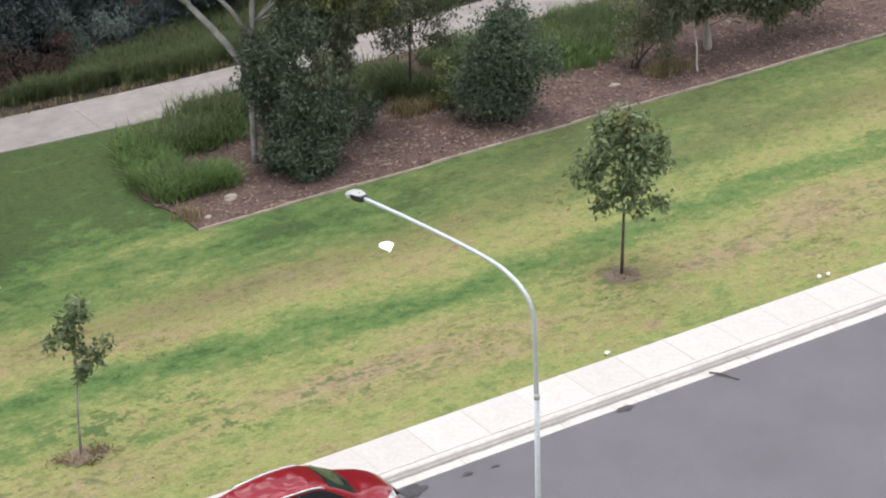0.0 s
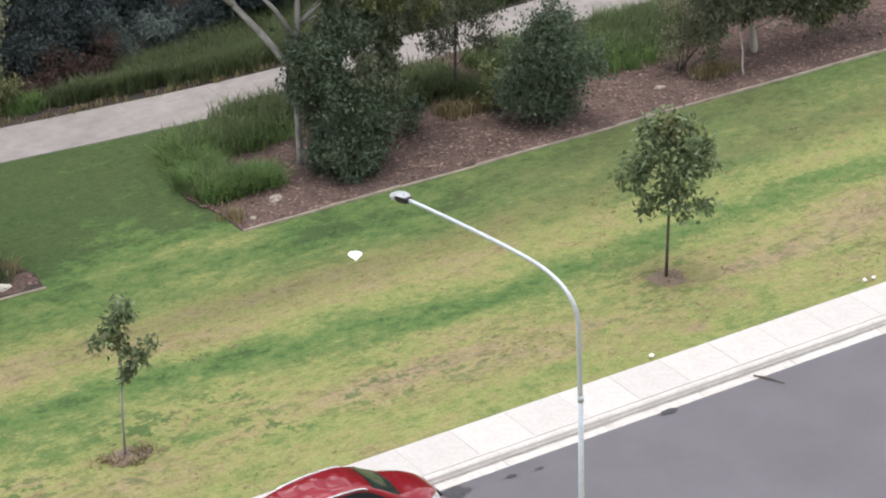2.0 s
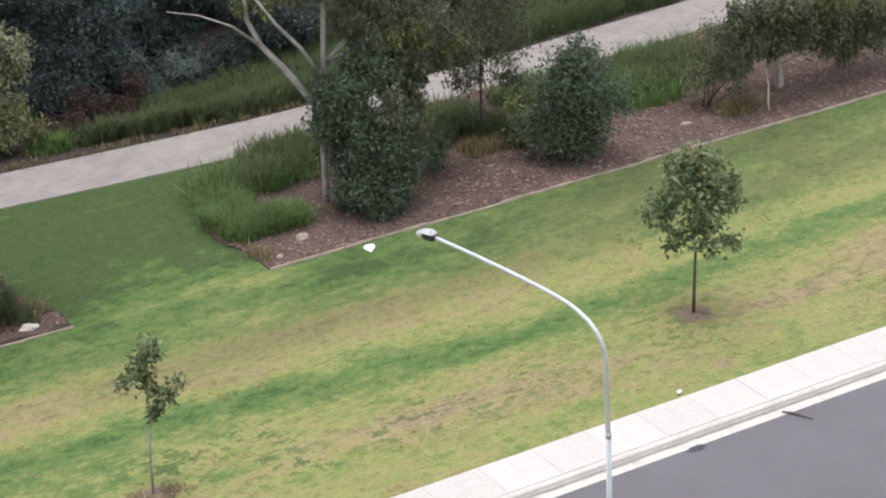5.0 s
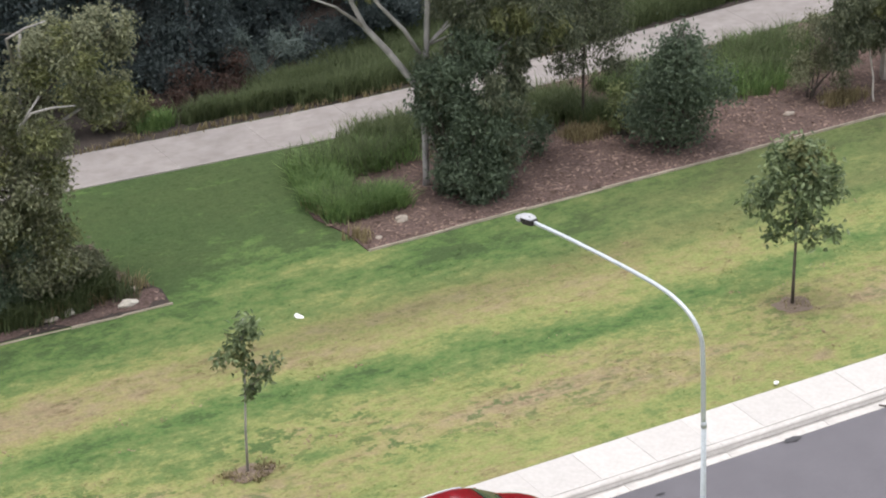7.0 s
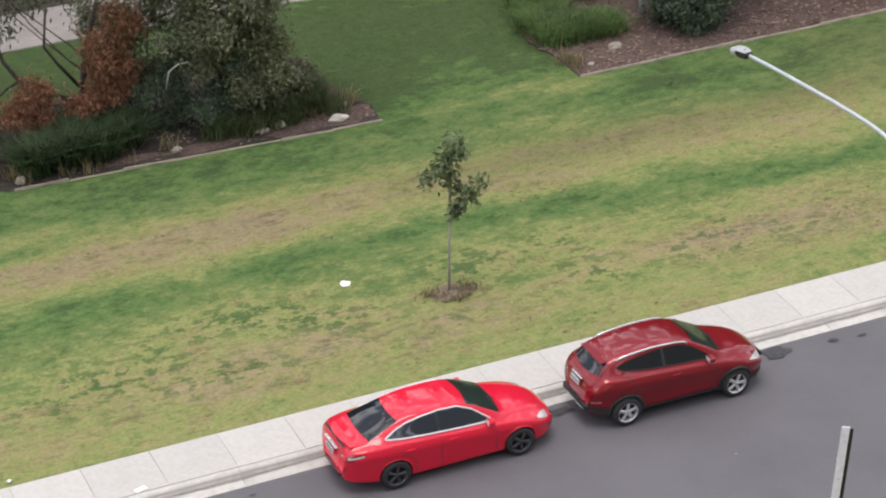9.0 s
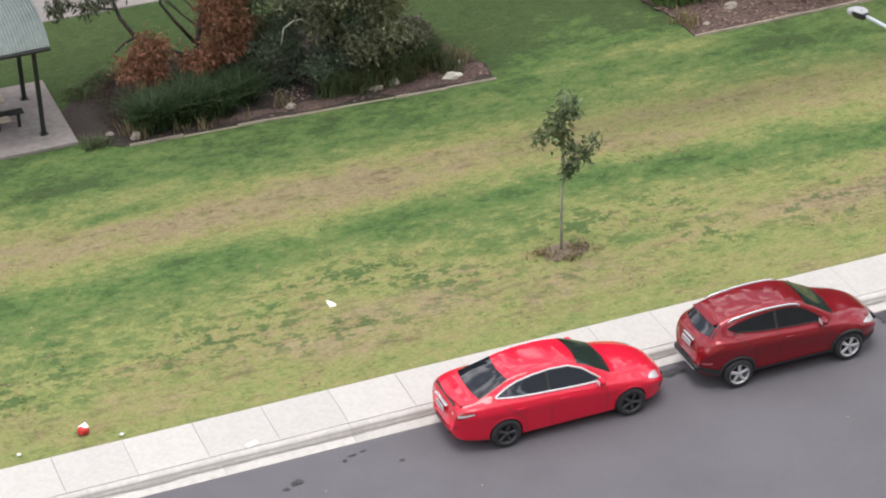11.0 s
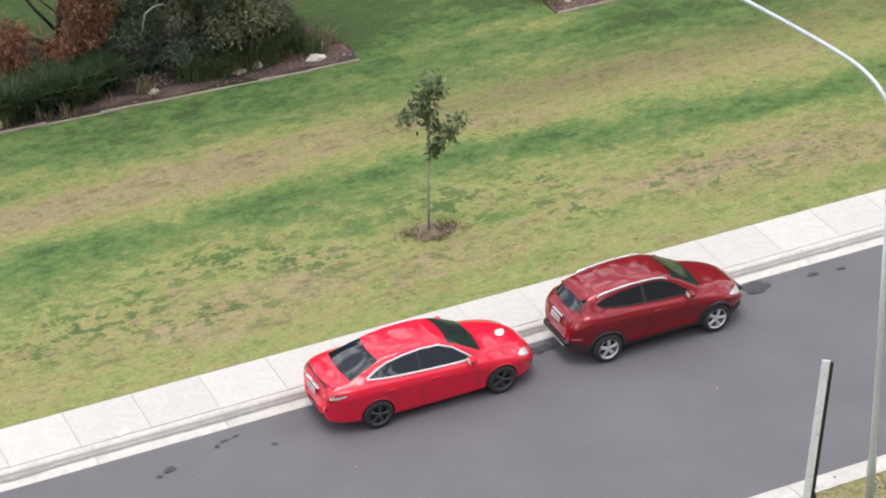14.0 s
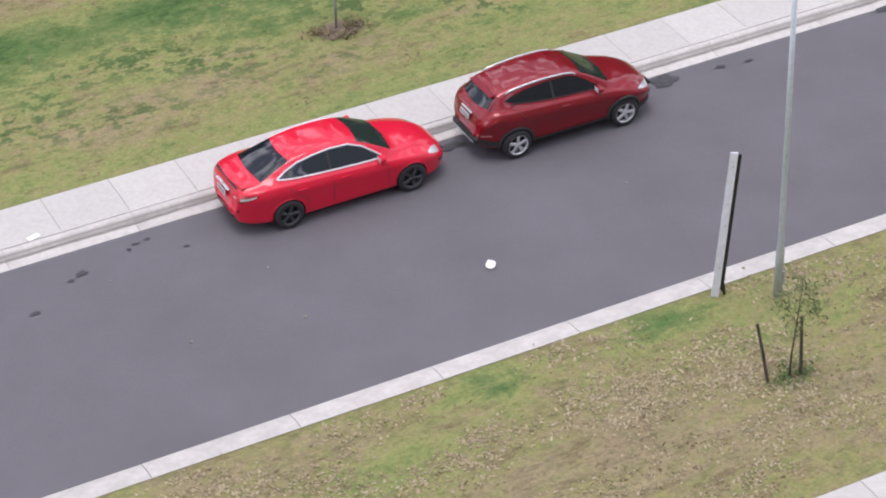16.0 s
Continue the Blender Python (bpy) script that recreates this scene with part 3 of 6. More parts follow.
def arch_parts(car, shell, mat, thick):
    for ax, az in shell.axles:
        for s in (1, -1):
            pts = []
            for k in range(25):
                a = math.radians(-14 + 208 * k / 24)
                x, z = ax + shell.arch * math.cos(a), az + shell.arch * math.sin(a)
                if z < along(shell.base, x) + 0.03:
                    z = along(shell.base, x) + 0.03
                pts.append((x, s * (shell.side(x, z) - 0.004), z))
            part("wheel_arch", tube(bmesh.new(), pts, [thick] * len(pts), 8), mat, car, smooth=True)
            bm = bmesh.new()
            rows = []
            for k in range(17):
                a = math.radians(-10 + 200 * k / 16)
                c, d = ax + (shell.arch + 0.01) * math.cos(a), az + (shell.arch + 0.01) * math.sin(a)
                rows.append((bm.verts.new((c, s * (shell.side(c, d) - 0.02), d)), bm.verts.new((c, s * 0.42, d))))
            for p, q in zip(rows, rows[1:]):
                bm.faces.new((p[0], q[0], q[1], p[1]))
            bm.faces.new([q for _, q in rows])
            part("arch_liner", bm, TRIM_BLACK, car)


def mirrors(car, shell, x, z, mat):
    for s in (1, -1):
        y = s * (shell.side(x, z) + 0.11)
        bm = bmesh.new()
        box(bm, (x - 0.06, y - 0.1, z - 0.06), (x + 0.09, y + 0.1, z + 0.07), 0.035)
        mirror = part("mirror", bm, mat, car, smooth=False)
        part("mirror_glass", boxed((x - 0.066, y - 0.08, z - 0.045), (x - 0.061, y + 0.08, z + 0.055)), CHROME, mirror)


def seam(car, shell, line, s):
    part("door_seam", shell.outline(s, line, 0.006, -0.002, False, 5), TRIM_BLACK, car)


def plates(car, x, z, tilt, facing):
    turn = pose(x, 0, z, 0, tilt, 0)
    plate = part("number_plate", box(bmesh.new(), (-0.008, -0.19, -0.06), (0.008, 0.19, 0.06), 0.004, turn), PLATE_WHITE, car, "white number plate")
    bm = bmesh.new()
    for k in range(6):
        y = -0.14 + 0.056 * k
        box(bm, (facing * 0.009, y - 0.018, -0.035), (facing * 0.011, y + 0.018, 0.035), 0, turn)
    part("plate_bars", bm, PLATE_INK, plate)


def build_sedan():
    car = new("sedan")
    shell = Shell(
        top=[(-1.06, 0.56), (-1.05, 0.86), (-1.01, 1.0), (-0.95, 1.075), (-0.88, 1.09), (-0.7, 1.1), (-0.58, 1.11), (-0.5, 1.135), (0.2, 1.39), (0.4, 1.432), (0.8, 1.468), (1.15, 1.472), (1.45, 1.455), (1.7, 1.405), (2.48, 1.035), (2.56, 1.0), (2.9, 0.95), (3.2, 0.885), (3.42, 0.81), (3.56, 0.735), (3.66, 0.65), (3.72, 0.55)],
        belt=[(-1.06, 0.5), (-1.05, 0.78), (-0.95, 0.97), (-0.7, 1.02), (-0.3, 1.04), (0.5, 1.01), (1.5, 0.96), (2.4, 0.89), (3.0, 0.8), (3.4, 0.7), (3.6, 0.6), (3.72, 0.48)],
        wide=[(-1.06, 0.52), (-1.04, 0.62), (-0.95, 0.725), (-0.8, 0.81), (-0.5, 0.88), (0, 0.91), (1.4, 0.915), (2.6, 0.913), (2.9, 0.9), (3.2, 0.855), (3.45, 0.765), (3.6, 0.66), (3.68, 0.55), (3.72, 0.43)],
        roof=[(-1.06, 0.42), (-0.95, 0.57), (-0.55, 0.655), (-0.4, 0.62), (0.2, 0.53), (0.8, 0.55), (1.5, 0.555), (1.75, 0.575), (2.48, 0.675), (2.7, 0.63), (3.2, 0.53), (3.5, 0.42), (3.72, 0.3)],
        base=[(-1.06, 0.42), (-1.0, 0.3), (-0.5, 0.22), (0, 0.17), (2.7, 0.17), (3.3, 0.18), (3.72, 0.26)],
        axles=[(0, 0.33), (2.79, 0.33)], arch=0.372, ledge=0.12, tuck=0.05)
    part("body", shell.body(), SEDAN_PAINT, car, smooth=True)
    arch_parts(car, shell, SEDAN_PAINT, 0.016)
    low = [(-0.14, 1.115), (0.3, 1.075), (1.0, 1.035), (1.6, 1.0), (2.2, 0.972)]
    high = [(-0.14, 1.13), (0.1, 1.23), (0.35, 1.315), (0.7, 1.378), (1.1, 1.408), (1.5, 1.385), (1.8, 1.27), (2.05, 1.095), (2.2, 0.985)]
    for s in (1, -1):
        panes = (("quarter_glass", -0.1, 0.2), ("rear_window", 0.225, 0.985), ("front_window", 1.045, 2.16))
        for name, a, b in panes:
            cut = sorted({a, b, *[x for x, _ in low + high if a < x < b]})
            part(name, shell.side_panel(s, [(x, along(low, x)) for x in cut], [(x, along(high, x)) for x in cut]), SIDE_GLASS, car, smooth=True)
        part("door_pillar", shell.side_panel(s, [(0.98, along(low, 0.98)), (1.05, along(low, 1.05))], [(0.98, along(high, 0.98)), (1.05, along(high, 1.05))], 0.005, 2), TRIM_BLACK, car)
        part("door_pillar", shell.side_panel(s, [(0.195, along(low, 0.2)), (0.23, along(low, 0.23))], [(0.195, along(high, 0.2)), (0.23, along(high, 0.23))], 0.005, 2), TRIM_BLACK, car)
        ring = low + [(2.2, 0.985)] + high[-2::-1]
        part("window_trim", shell.outline(s, ring, 0.019), CHROME, car, "bright metal window surround")
        seam(car, shell, [(1.01, 0.97), (1.02, 0.6), (1.0, 0.3)], s)
        seam(car, shell, [(2.2, 0.95), (2.27, 0.7), (2.24, 0.3)], s)
        seam(car, shell, [(-0.05, 1.03), (0.2, 0.8), (0.42, 0.6), (0.45, 0.3)], s)
        for x in (0.32, 1.28):
            y = s * (shell.side(x, 0.86) + 0.012)
            part("door_handle", boxed((x - 0.1, y - 0.016, 0.845), (x + 0.1, y + 0.016, 0.88), 0.01), SEDAN_PAINT, car)
        part("headlamp", shell.side_panel(s, [(3.24, 0.735), (3.38, 0.685), (3.53, 0.63)], [(3.24, 0.758), (3.38, 0.738), (3.53, 0.685)], 0.008, 10, 4), LAMP_CLEAR, car, "clear headlamp")
        part("tail_lamp", shell.side_panel(s, [(-1.035, 0.78), (-0.9, 0.85), (-0.62, 0.94)], [(-1.035, 0.93), (-0.9, 0.985), (-0.62, 0.975)], 0.008, 8, 3), LAMP_RED, car, "red tail lamp")
        part("tail_lamp_strip", shell.side_panel(s, [(-1.03, 0.85), (-0.66, 0.935)], [(-1.03, 0.9), (-0.66, 0.96)], 0.012, 6, 2), LAMP_CLEAR, car, "clear strip of the tail lamp")
        part("fog_lamp", shell.side_panel(s, [(3.5, 0.4), (3.64, 0.4)], [(3.5, 0.48), (3.64, 0.48)], 0.008, 4, 2), TRIM_BLACK, car)
    mirrors(car, shell, 2.12, 0.99, SEDAN_PAINT)
    part("windscreen", shell.top_panel(1.71, 2.42, 0.53, 0.645, 0.006, 0.07), SCREEN, car, smooth=True)
    part("rear_screen", shell.top_panel(-0.47, 0.2, 0.6, 0.49, 0.006, -0.06), TINT_REAR, car, "dark tinted rear screen", True)
    part("wiper", tube(bmesh.new(), [(2.5, -0.1, shell.lid(2.5, 0.1) + 0.015), (2.44, 0.45, shell.lid(2.44, 0.45) + 0.015)], [0.01, 0.008], 6), TRIM_BLACK, car)
    part("wiper", tube(bmesh.new(), [(2.42, -0.55, shell.lid(2.42, 0.55) + 0.02), (2.39, 0.0, shell.lid(2.39, 0.0) + 0.02)], [0.01, 0.008], 6), TRIM_BLACK, car)
    bm = bmesh.new()
    rows = []
    for k in range(13):
        u = k / 6 - 1
        x, y = -0.96 + 0.1 * u * u, u * 0.6
        z = shell.lid(max(x, -1.0), y)
        rows.append([bm.verts.new(p) for p in ((x + 0.17, y, shell.lid(x + 0.17, y) + 0.008), (x - 0.02, y, z + 0.05), (x - 0.03, y, z + 0.035), (x + 0.05, y, z - 0.01))])
    for a, b in zip(rows, rows[1:]):
        for k in range(3):
            bm.faces.new((a[k], b[k], b[k + 1], a[k + 1]))
    bmesh.ops.recalc_face_normals(bm, faces=bm.faces)
    part("boot_spoiler", bm, SEDAN_PAINT, car, smooth=True)
    # Black strip in place of the shadow under the spoiler lip.
    part("spoiler_shadow", boxed((-1.0, -0.5, 1.055), (-0.955, 0.5, 1.085), 0.01), TRIM_BLACK, car)
    part("rear_diffuser", boxed((-1.075, -0.42, 0.33), (-0.98, 0.42, 0.44), 0.03), TRIM_BLACK, car)
    part("boot_strip", boxed((-1.1, -0.3, 0.945), (-1.03, 0.3, 0.965), 0.006), RIM_SILVER, car)
    plates(car, -1.105, 0.82, 8, -1)
    part("grille", box(bmesh.new(), (3.7, -0.35, 0.38), (3.765, 0.35, 0.5), 0.015), TRIM_BLACK, car)
    part("badge", revolve([(0.001, 0.012), (0.05, 0.01), (0.06, 0.0)], 16), CHROME, car).matrix_basis = pose(-1.09, 0, 1.0, 0, 0, 90)
    for ax, _ in shell.axles:
        for s in (1, -1):
            wheel_at(car, ax, s * 0.9, 0.33, RIM_BLACK, 5, True)
    car.matrix_basis = pose(0.0, 9.815, 0.01, 0, 0, 0)
    tagged(car, "glossy bright red sedan with black wheels parked at the kerb", "car", "parked cars")


def build_suv():
    car = new("compact_suv")
    shell = Shell(
        top=[(-0.8, 0.5), (-0.79, 0.84), (-0.74, 1.02), (-0.62, 1.14), (-0.38, 1.39), (-0.3, 1.455), (0.0, 1.53), (0.4, 1.582), (0.8, 1.605), (1.2, 1.595), (1.5, 1.545), (1.65, 1.495), (2.36, 1.115), (2.46, 1.075), (2.85, 1.0), (3.1, 0.925), (3.28, 0.835), (3.4, 0.73), (3.47, 0.58)],
        belt=[(-0.8, 0.46), (-0.78, 0.78), (-0.68, 1.02), (-0.4, 1.14), (0.3, 1.12), (1.2, 1.06), (2.2, 0.98), (2.8, 0.865), (3.1, 0.78), (3.35, 0.65), (3.47, 0.5)],
        wide=[(-0.8, 0.5), (-0.77, 0.62), (-0.68, 0.72), (-0.5, 0.805), (-0.25, 0.86), (0, 0.882), (1.4, 0.884), (2.5, 0.882), (2.85, 0.858), (3.1, 0.8), (3.3, 0.69), (3.4, 0.58), (3.47, 0.44)],
        roof=[(-0.8, 0.46), (-0.7, 0.6), (-0.38, 0.54), (0, 0.52), (0.8, 0.53), (1.5, 0.545), (1.8, 0.595), (2.36, 0.66), (2.6, 0.6), (3.0, 0.5), (3.47, 0.3)],
        base=[(-0.8, 0.44), (-0.7, 0.34), (-0.3, 0.28), (0, 0.24), (2.6, 0.24), (3.1, 0.25), (3.47, 0.32)],
        axles=[(0, 0.335), (2.61, 0.335)], arch=0.385, drop=0.055, ledge=0.13, tuck=0.075)
    part("body", shell.body(), SUV_PAINT, car, smooth=True)
    arch_parts(car, shell, TRIM_BLACK, 0.042)
    low = [(-0.2, 1.33), (0.05, 1.25), (0.5, 1.19), (1.2, 1.13), (2.04, 1.075)]
    high = [(-0.2, 1.34), (0.15, 1.42), (0.5, 1.468), (0.9, 1.497), (1.25, 1.487), (1.55, 1.415), (1.85, 1.24), (2.04, 1.09)]
    for s in (1, -1):
        for name, a, b in (("rear_window", -0.18, 0.9), ("front_window", 0.96, 2.01)):
            cut = sorted({a, b, *[x for x, _ in low + high if a < x < b]})
            part(name, shell.side_panel(s, [(x, along(low, x)) for x in cut], [(x, along(high, x)) for x in cut]), TINT, car, smooth=True)
        part("door_pillar", shell.side_panel(s, [(0.89, along(low, 0.89)), (0.97, along(low, 0.97))], [(0.89, along(high, 0.89)), (0.97, along(high, 0.97))], 0.005, 2), TRIM_BLACK, car)
        part("window_sill_trim", shell.outline(s, low[1:], 0.012, 0.006, False), TRIM_BLACK, car)
        seam(car, shell, [(0.93, 1.12), (0.95, 0.7), (0.92, 0.34)], s)
        seam(car, shell, [(2.02, 1.05), (2.1, 0.8), (2.08, 0.34)], s)
        seam(car, shell, [(0.0, 1.16), (0.25, 0.9), (0.42, 0.68), (0.44, 0.34)], s)
        y = s * (shell.side(1.16, 0.96) + 0.012)
        part("door_handle", boxed((1.06, y - 0.018, 0.945), (1.26, y + 0.018, 0.98), 0.01), SUV_PAINT, car)
        y = s * (shell.side(-0.02, 1.24) + 0.01)
        part("door_handle", boxed((-0.08, y - 0.012, 1.23), (0.05, y + 0.012, 1.255), 0.008), TRIM_BLACK, car)
        part("sill_cladding", shell.side_panel(s, [(0.4, 0.25), (2.2, 0.25)], [(0.4, 0.36), (2.2, 0.36)], 0.016, 8, 3), TRIM_BLACK, car)
        part("rear_cladding", shell.side_panel(s, [(-0.76, 0.38), (-0.6, 0.33), (-0.36, 0.3)], [(-0.76, 0.56), (-0.6, 0.53), (-0.36, 0.48)], 0.012, 6, 3), TRIM_BLACK, car)
        part("front_cladding", shell.side_panel(s, [(3.0, 0.29), (3.2, 0.3), (3.42, 0.33)], [(3.0, 0.42), (3.2, 0.42), (3.42, 0.4)], 0.012, 6, 3), TRIM_BLACK, car)
        part("headlamp", shell.side_panel(s, [(2.98, 0.79), (3.16, 0.735), (3.36, 0.66)], [(2.98, 0.81), (3.16, 0.79), (3.36, 0.715)], 0.008, 10, 4), LAMP_CLEAR, car, "clear headlamp")
        part("tail_lamp", shell.side_panel(s, [(-0.77, 0.86), (-0.6, 0.93), (-0.36, 1.06)], [(-0.77, 0.95), (-0.6, 1.05), (-0.36, 1.1)], 0.008, 6, 3), LAMP_RED, car, "dark red tail lamp")
        part("reflector", shell.side_panel(s, [(-0.76, 0.62), (-0.56, 0.64)], [(-0.76, 0.655), (-0.56, 0.675)], 0.008, 4, 2), REFLECTOR, car)
        rail = [(x, s * (along(shell.roof, x) + 0.005), shell.lid(x, along(shell.roof, x)) + (0.0 if x in (-0.12, 1.54) else 0.03)) for x in (-0.12, -0.02, 0.2, 0.45, 0.7, 1.0, 1.28, 1.46, 1.54)]
        part("roof_rail", tube(bmesh.new(), rail, [0.024] * len(rail), 8), RIM_SILVER, car, "silver roof rail", True)
    part("windscreen", shell.top_panel(1.67, 2.3, 0.52, 0.63, 0.006, 0.07), SCREEN, car, smooth=True)
    part("rear_screen", shell.top_panel(-0.52, -0.31, 0.6, 0.52, 0.008, -0.1), TINT_REAR, car, "dark tinted rear screen", True)
    bm = bmesh.new()
    box(bm, (-0.46, -0.46, 1.41), (-0.24, 0.46, 1.44), 0.012)
    part("roof_spoiler", bm, SUV_PAINT, car)
    part("rear_bumper", box(bmesh.new(), (-0.85, -0.56, 0.4), (-0.7, 0.56, 0.56), 0.04), TRIM_BLACK, car)
    plates(car, -0.825, 0.92, 14, -1)
    part("hatch_strip", boxed((-0.79, -0.22, 1.005), (-0.745, 0.22, 1.022), 0.006), STEEL, car)
    part("bumper_strip", boxed((-0.86, -0.42, 0.41), (-0.84, 0.42, 0.425), 0.004), STEEL, car)
    part("grille", box(bmesh.new(), (3.45, -0.4, 0.55), (3.505, 0.4, 0.63), 0.015), TRIM_BLACK, car)
    part("wiper", tube(bmesh.new(), [(2.38, -0.1, shell.lid(2.38, 0.1) + 0.015), (2.32, 0.45, shell.lid(2.32, 0.45) + 0.015)], [0.01, 0.008], 6), TRIM_BLACK, car)
    mirrors(car, shell, 1.98, 1.1, SUV_PAINT)
    for ax, _ in shell.axles:
        for s in (1, -1):
            wheel_at(car, ax, s * 0.872, 0.335, RIM_SILVER, 5, False)
    car.matrix_basis = pose(5.3, 9.8, 0.01, 0, 0, -0.3)
    tagged(car, "dark red metallic compact SUV with silver wheels and roof rails", "car", "parked cars")
    return car


build_sedan()
build_suv()


# ---- plants ----
LEAF_DARK = leafy("dark_foliage", (0.082, 0.116, 0.078), (0.165, 0.218, 0.14), 0.75)
LEAF_FOREST = leafy("forest_foliage", (0.085, 0.112, 0.112), (0.135, 0.172, 0.168), 0.85)
LEAF_GUM = leafy("gum_foliage", (0.105, 0.125, 0.052), (0.3, 0.315, 0.145))
LEAF_STREET = leafy("street_tree_foliage", (0.075, 0.115, 0.055), (0.3, 0.37, 0.2), 0.4, 0.45)
LEAF_FERN = leafy("fern_foliage", (0.13, 0.17, 0.15), (0.22, 0.28, 0.25), 0.7)
LEAF_OLIVE = leafy("olive_foliage", (0.12, 0.14, 0.085), (0.35, 0.36, 0.225))
# Gum leaves again, their colour darkened for the shading within the crowns.
LEAF_SHADY = leafy("shady_gum_foliage", (0.072, 0.09, 0.056), (0.215, 0.238, 0.15))
LEAF_LIGHT = leafy("light_foliage", (0.16, 0.2, 0.085), (0.33, 0.38, 0.18), 0.5, 0.5)
LEAF_DEAD = leafy("dead_foliage", (0.2, 0.094, 0.058), (0.52, 0.28, 0.175), 0.8)
LEAF_BROWN = leafy("brown_foliage", (0.06, 0.04, 0.034), (0.16, 0.105, 0.085), 0.8)
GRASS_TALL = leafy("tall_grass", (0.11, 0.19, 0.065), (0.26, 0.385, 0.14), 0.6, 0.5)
# Darker copy of the tall grass, with shade put into its colour.
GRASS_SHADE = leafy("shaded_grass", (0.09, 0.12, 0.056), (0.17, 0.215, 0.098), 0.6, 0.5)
GRASS_STRAP = leafy("strap_leaves", (0.032, 0.064, 0.03), (0.125, 0.185, 0.085), 0.45)
STRAW_FLAT = leafy("flat_straw", (0.26, 0.215, 0.13), (0.45, 0.385, 0.25), 0.85, 0.04)
STALK = leafy("dry_stalks", (0.17, 0.13, 0.078), (0.3, 0.235, 0.145), 0.85, 0.04)
STRAW = leafy("straw_grass", (0.18, 0.15, 0.08), (0.4, 0.34, 0.19), 0.8)


def mesh_of(name, verts, faces):
    mesh = bpy.data.meshes.new(name)
    mesh.from_pydata(verts.tolist() if hasattr(verts, "tolist") else verts, [], faces.tolist() if hasattr(faces, "tolist") else faces)
    return mesh


def leaf_mesh(rng, name, spots, length, width, droop=0.3):
    """Folded leaves at the spots, pointing every way, with a hang."""
    n = len(spots)
    way = rng.normal(size=(n, 3))
    way[:, 2] -= droop * 1.5
    way /= np.linalg.norm(way, axis=1)[:, None]
    side = np.cross(way, rng.normal(scale=0.75, size=(n, 3)) + (0, 0, 0.9))
    side /= np.linalg.norm(side, axis=1)[:, None]
    up = np.cross(side, way)
    ln = (length * rng.uniform(0.6, 1.3, n))[:, None]
    wd = (width * rng.uniform(0.7, 1.2, n))[:, None]
    v = np.empty((n, 4, 3))
    v[:, 0] = spots
    v[:, 1] = spots + way * ln * 0.45 + side * wd / 2 + up * wd * 0.2
    v[:, 2] = spots + way * ln
    v[:, 3] = spots + way * ln * 0.45 - side * wd / 2 + up * wd * 0.2
    i = np.arange(n)[:, None] * 4
    return mesh_of(name, v.reshape(-1, 3), np.concatenate([i + [0, 1, 2], i + [0, 2, 3]]))


def crown_spots(rng, blobs, per=14, twig=0.16, clump=0):
    """Spots for leaves: twigs in uneven blobs (x, y, z, rx, ry, rz, leaves), mostly near their skin."""
    out = []
    for x, y, z, rx, ry, rz, count in blobs:
        k = max(int(count / per), 1)
        d = rng.normal(size=(k, 3))
        d /= np.linalg.norm(d, axis=1)[:, None]
        r = rng.uniform(0.25, 1.0, k) ** 0.5
        bumps = 1 + 0.28 * np.sin(d[:, 0] * 5 + x) * np.cos(d[:, 2] * 6 + y)
        c = d * (r * bumps)[:, None] * (rx, ry, rz)
        if clump:
            heart = c[rng.integers(0, k, max(k // clump, 3))]
            pull = ((c[:, None] - heart[None]) ** 2).sum(2).argmin(1)
            c = heart[pull] + (c - heart[pull]) * 0.42
        c = c + (x, y, z)
        size = twig * (rx + ry + rz) / 3 + 0.05
        out.append((c[:, None] + rng.normal(scale=size, size=(k, per, 3))).reshape(-1, 3))
    return np.concatenate(out)


def blades_mesh(rng, name, roots, height, width, lean=0.5):
    """Bent blades of grass rooted at the spots."""
    n = len(roots)
    a = rng.uniform(0, 2 * np.pi, n)
    way = np.stack([np.cos(a), np.sin(a), np.zeros(n)], 1)
    side = np.stack([-np.sin(a), np.cos(a), np.zeros(n)], 1)
    h = (height * rng.uniform(0.5, 1.2, n))[:, None]
    w = (width * rng.uniform(0.7, 1.3, n))[:, None]
    l = (lean * rng.uniform(0.1, 1.0, n))[:, None] * h
    up = np.array([0, 0, 1.0])
    v = np.empty((n, 5, 3))
    v[:, 0], v[:, 1] = roots - side * w / 2, roots + side * w / 2
    mid = roots + up * h * 0.62 + way * l * 0.35
    v[:, 2], v[:, 3] = mid + side * w * 0.4, mid - side * w * 0.4
    v[:, 4] = roots + up * h * 0.95 + way * l
    i = np.arange(n)[:, None] * 5
    return mesh_of(name, v.reshape(-1, 3), np.concatenate([i + [0, 1, 2], i + [0, 2, 3], i + [3, 2, 4]]))


def limb(bm, a, b, r0, r1, rng, bend=0.15, steps=5):
    a, b = np.array(a, float), np.array(b, float)
    off = rng.normal(scale=bend * np.linalg.norm(b - a) / 3, size=3)
    pts = [a + (b - a) * s + off * math.sin(math.pi * s) for s in np.linspace(0, 1, steps)]
    tube(bm, pts, list(np.linspace(r0, r1, steps)), 7)
    return pts


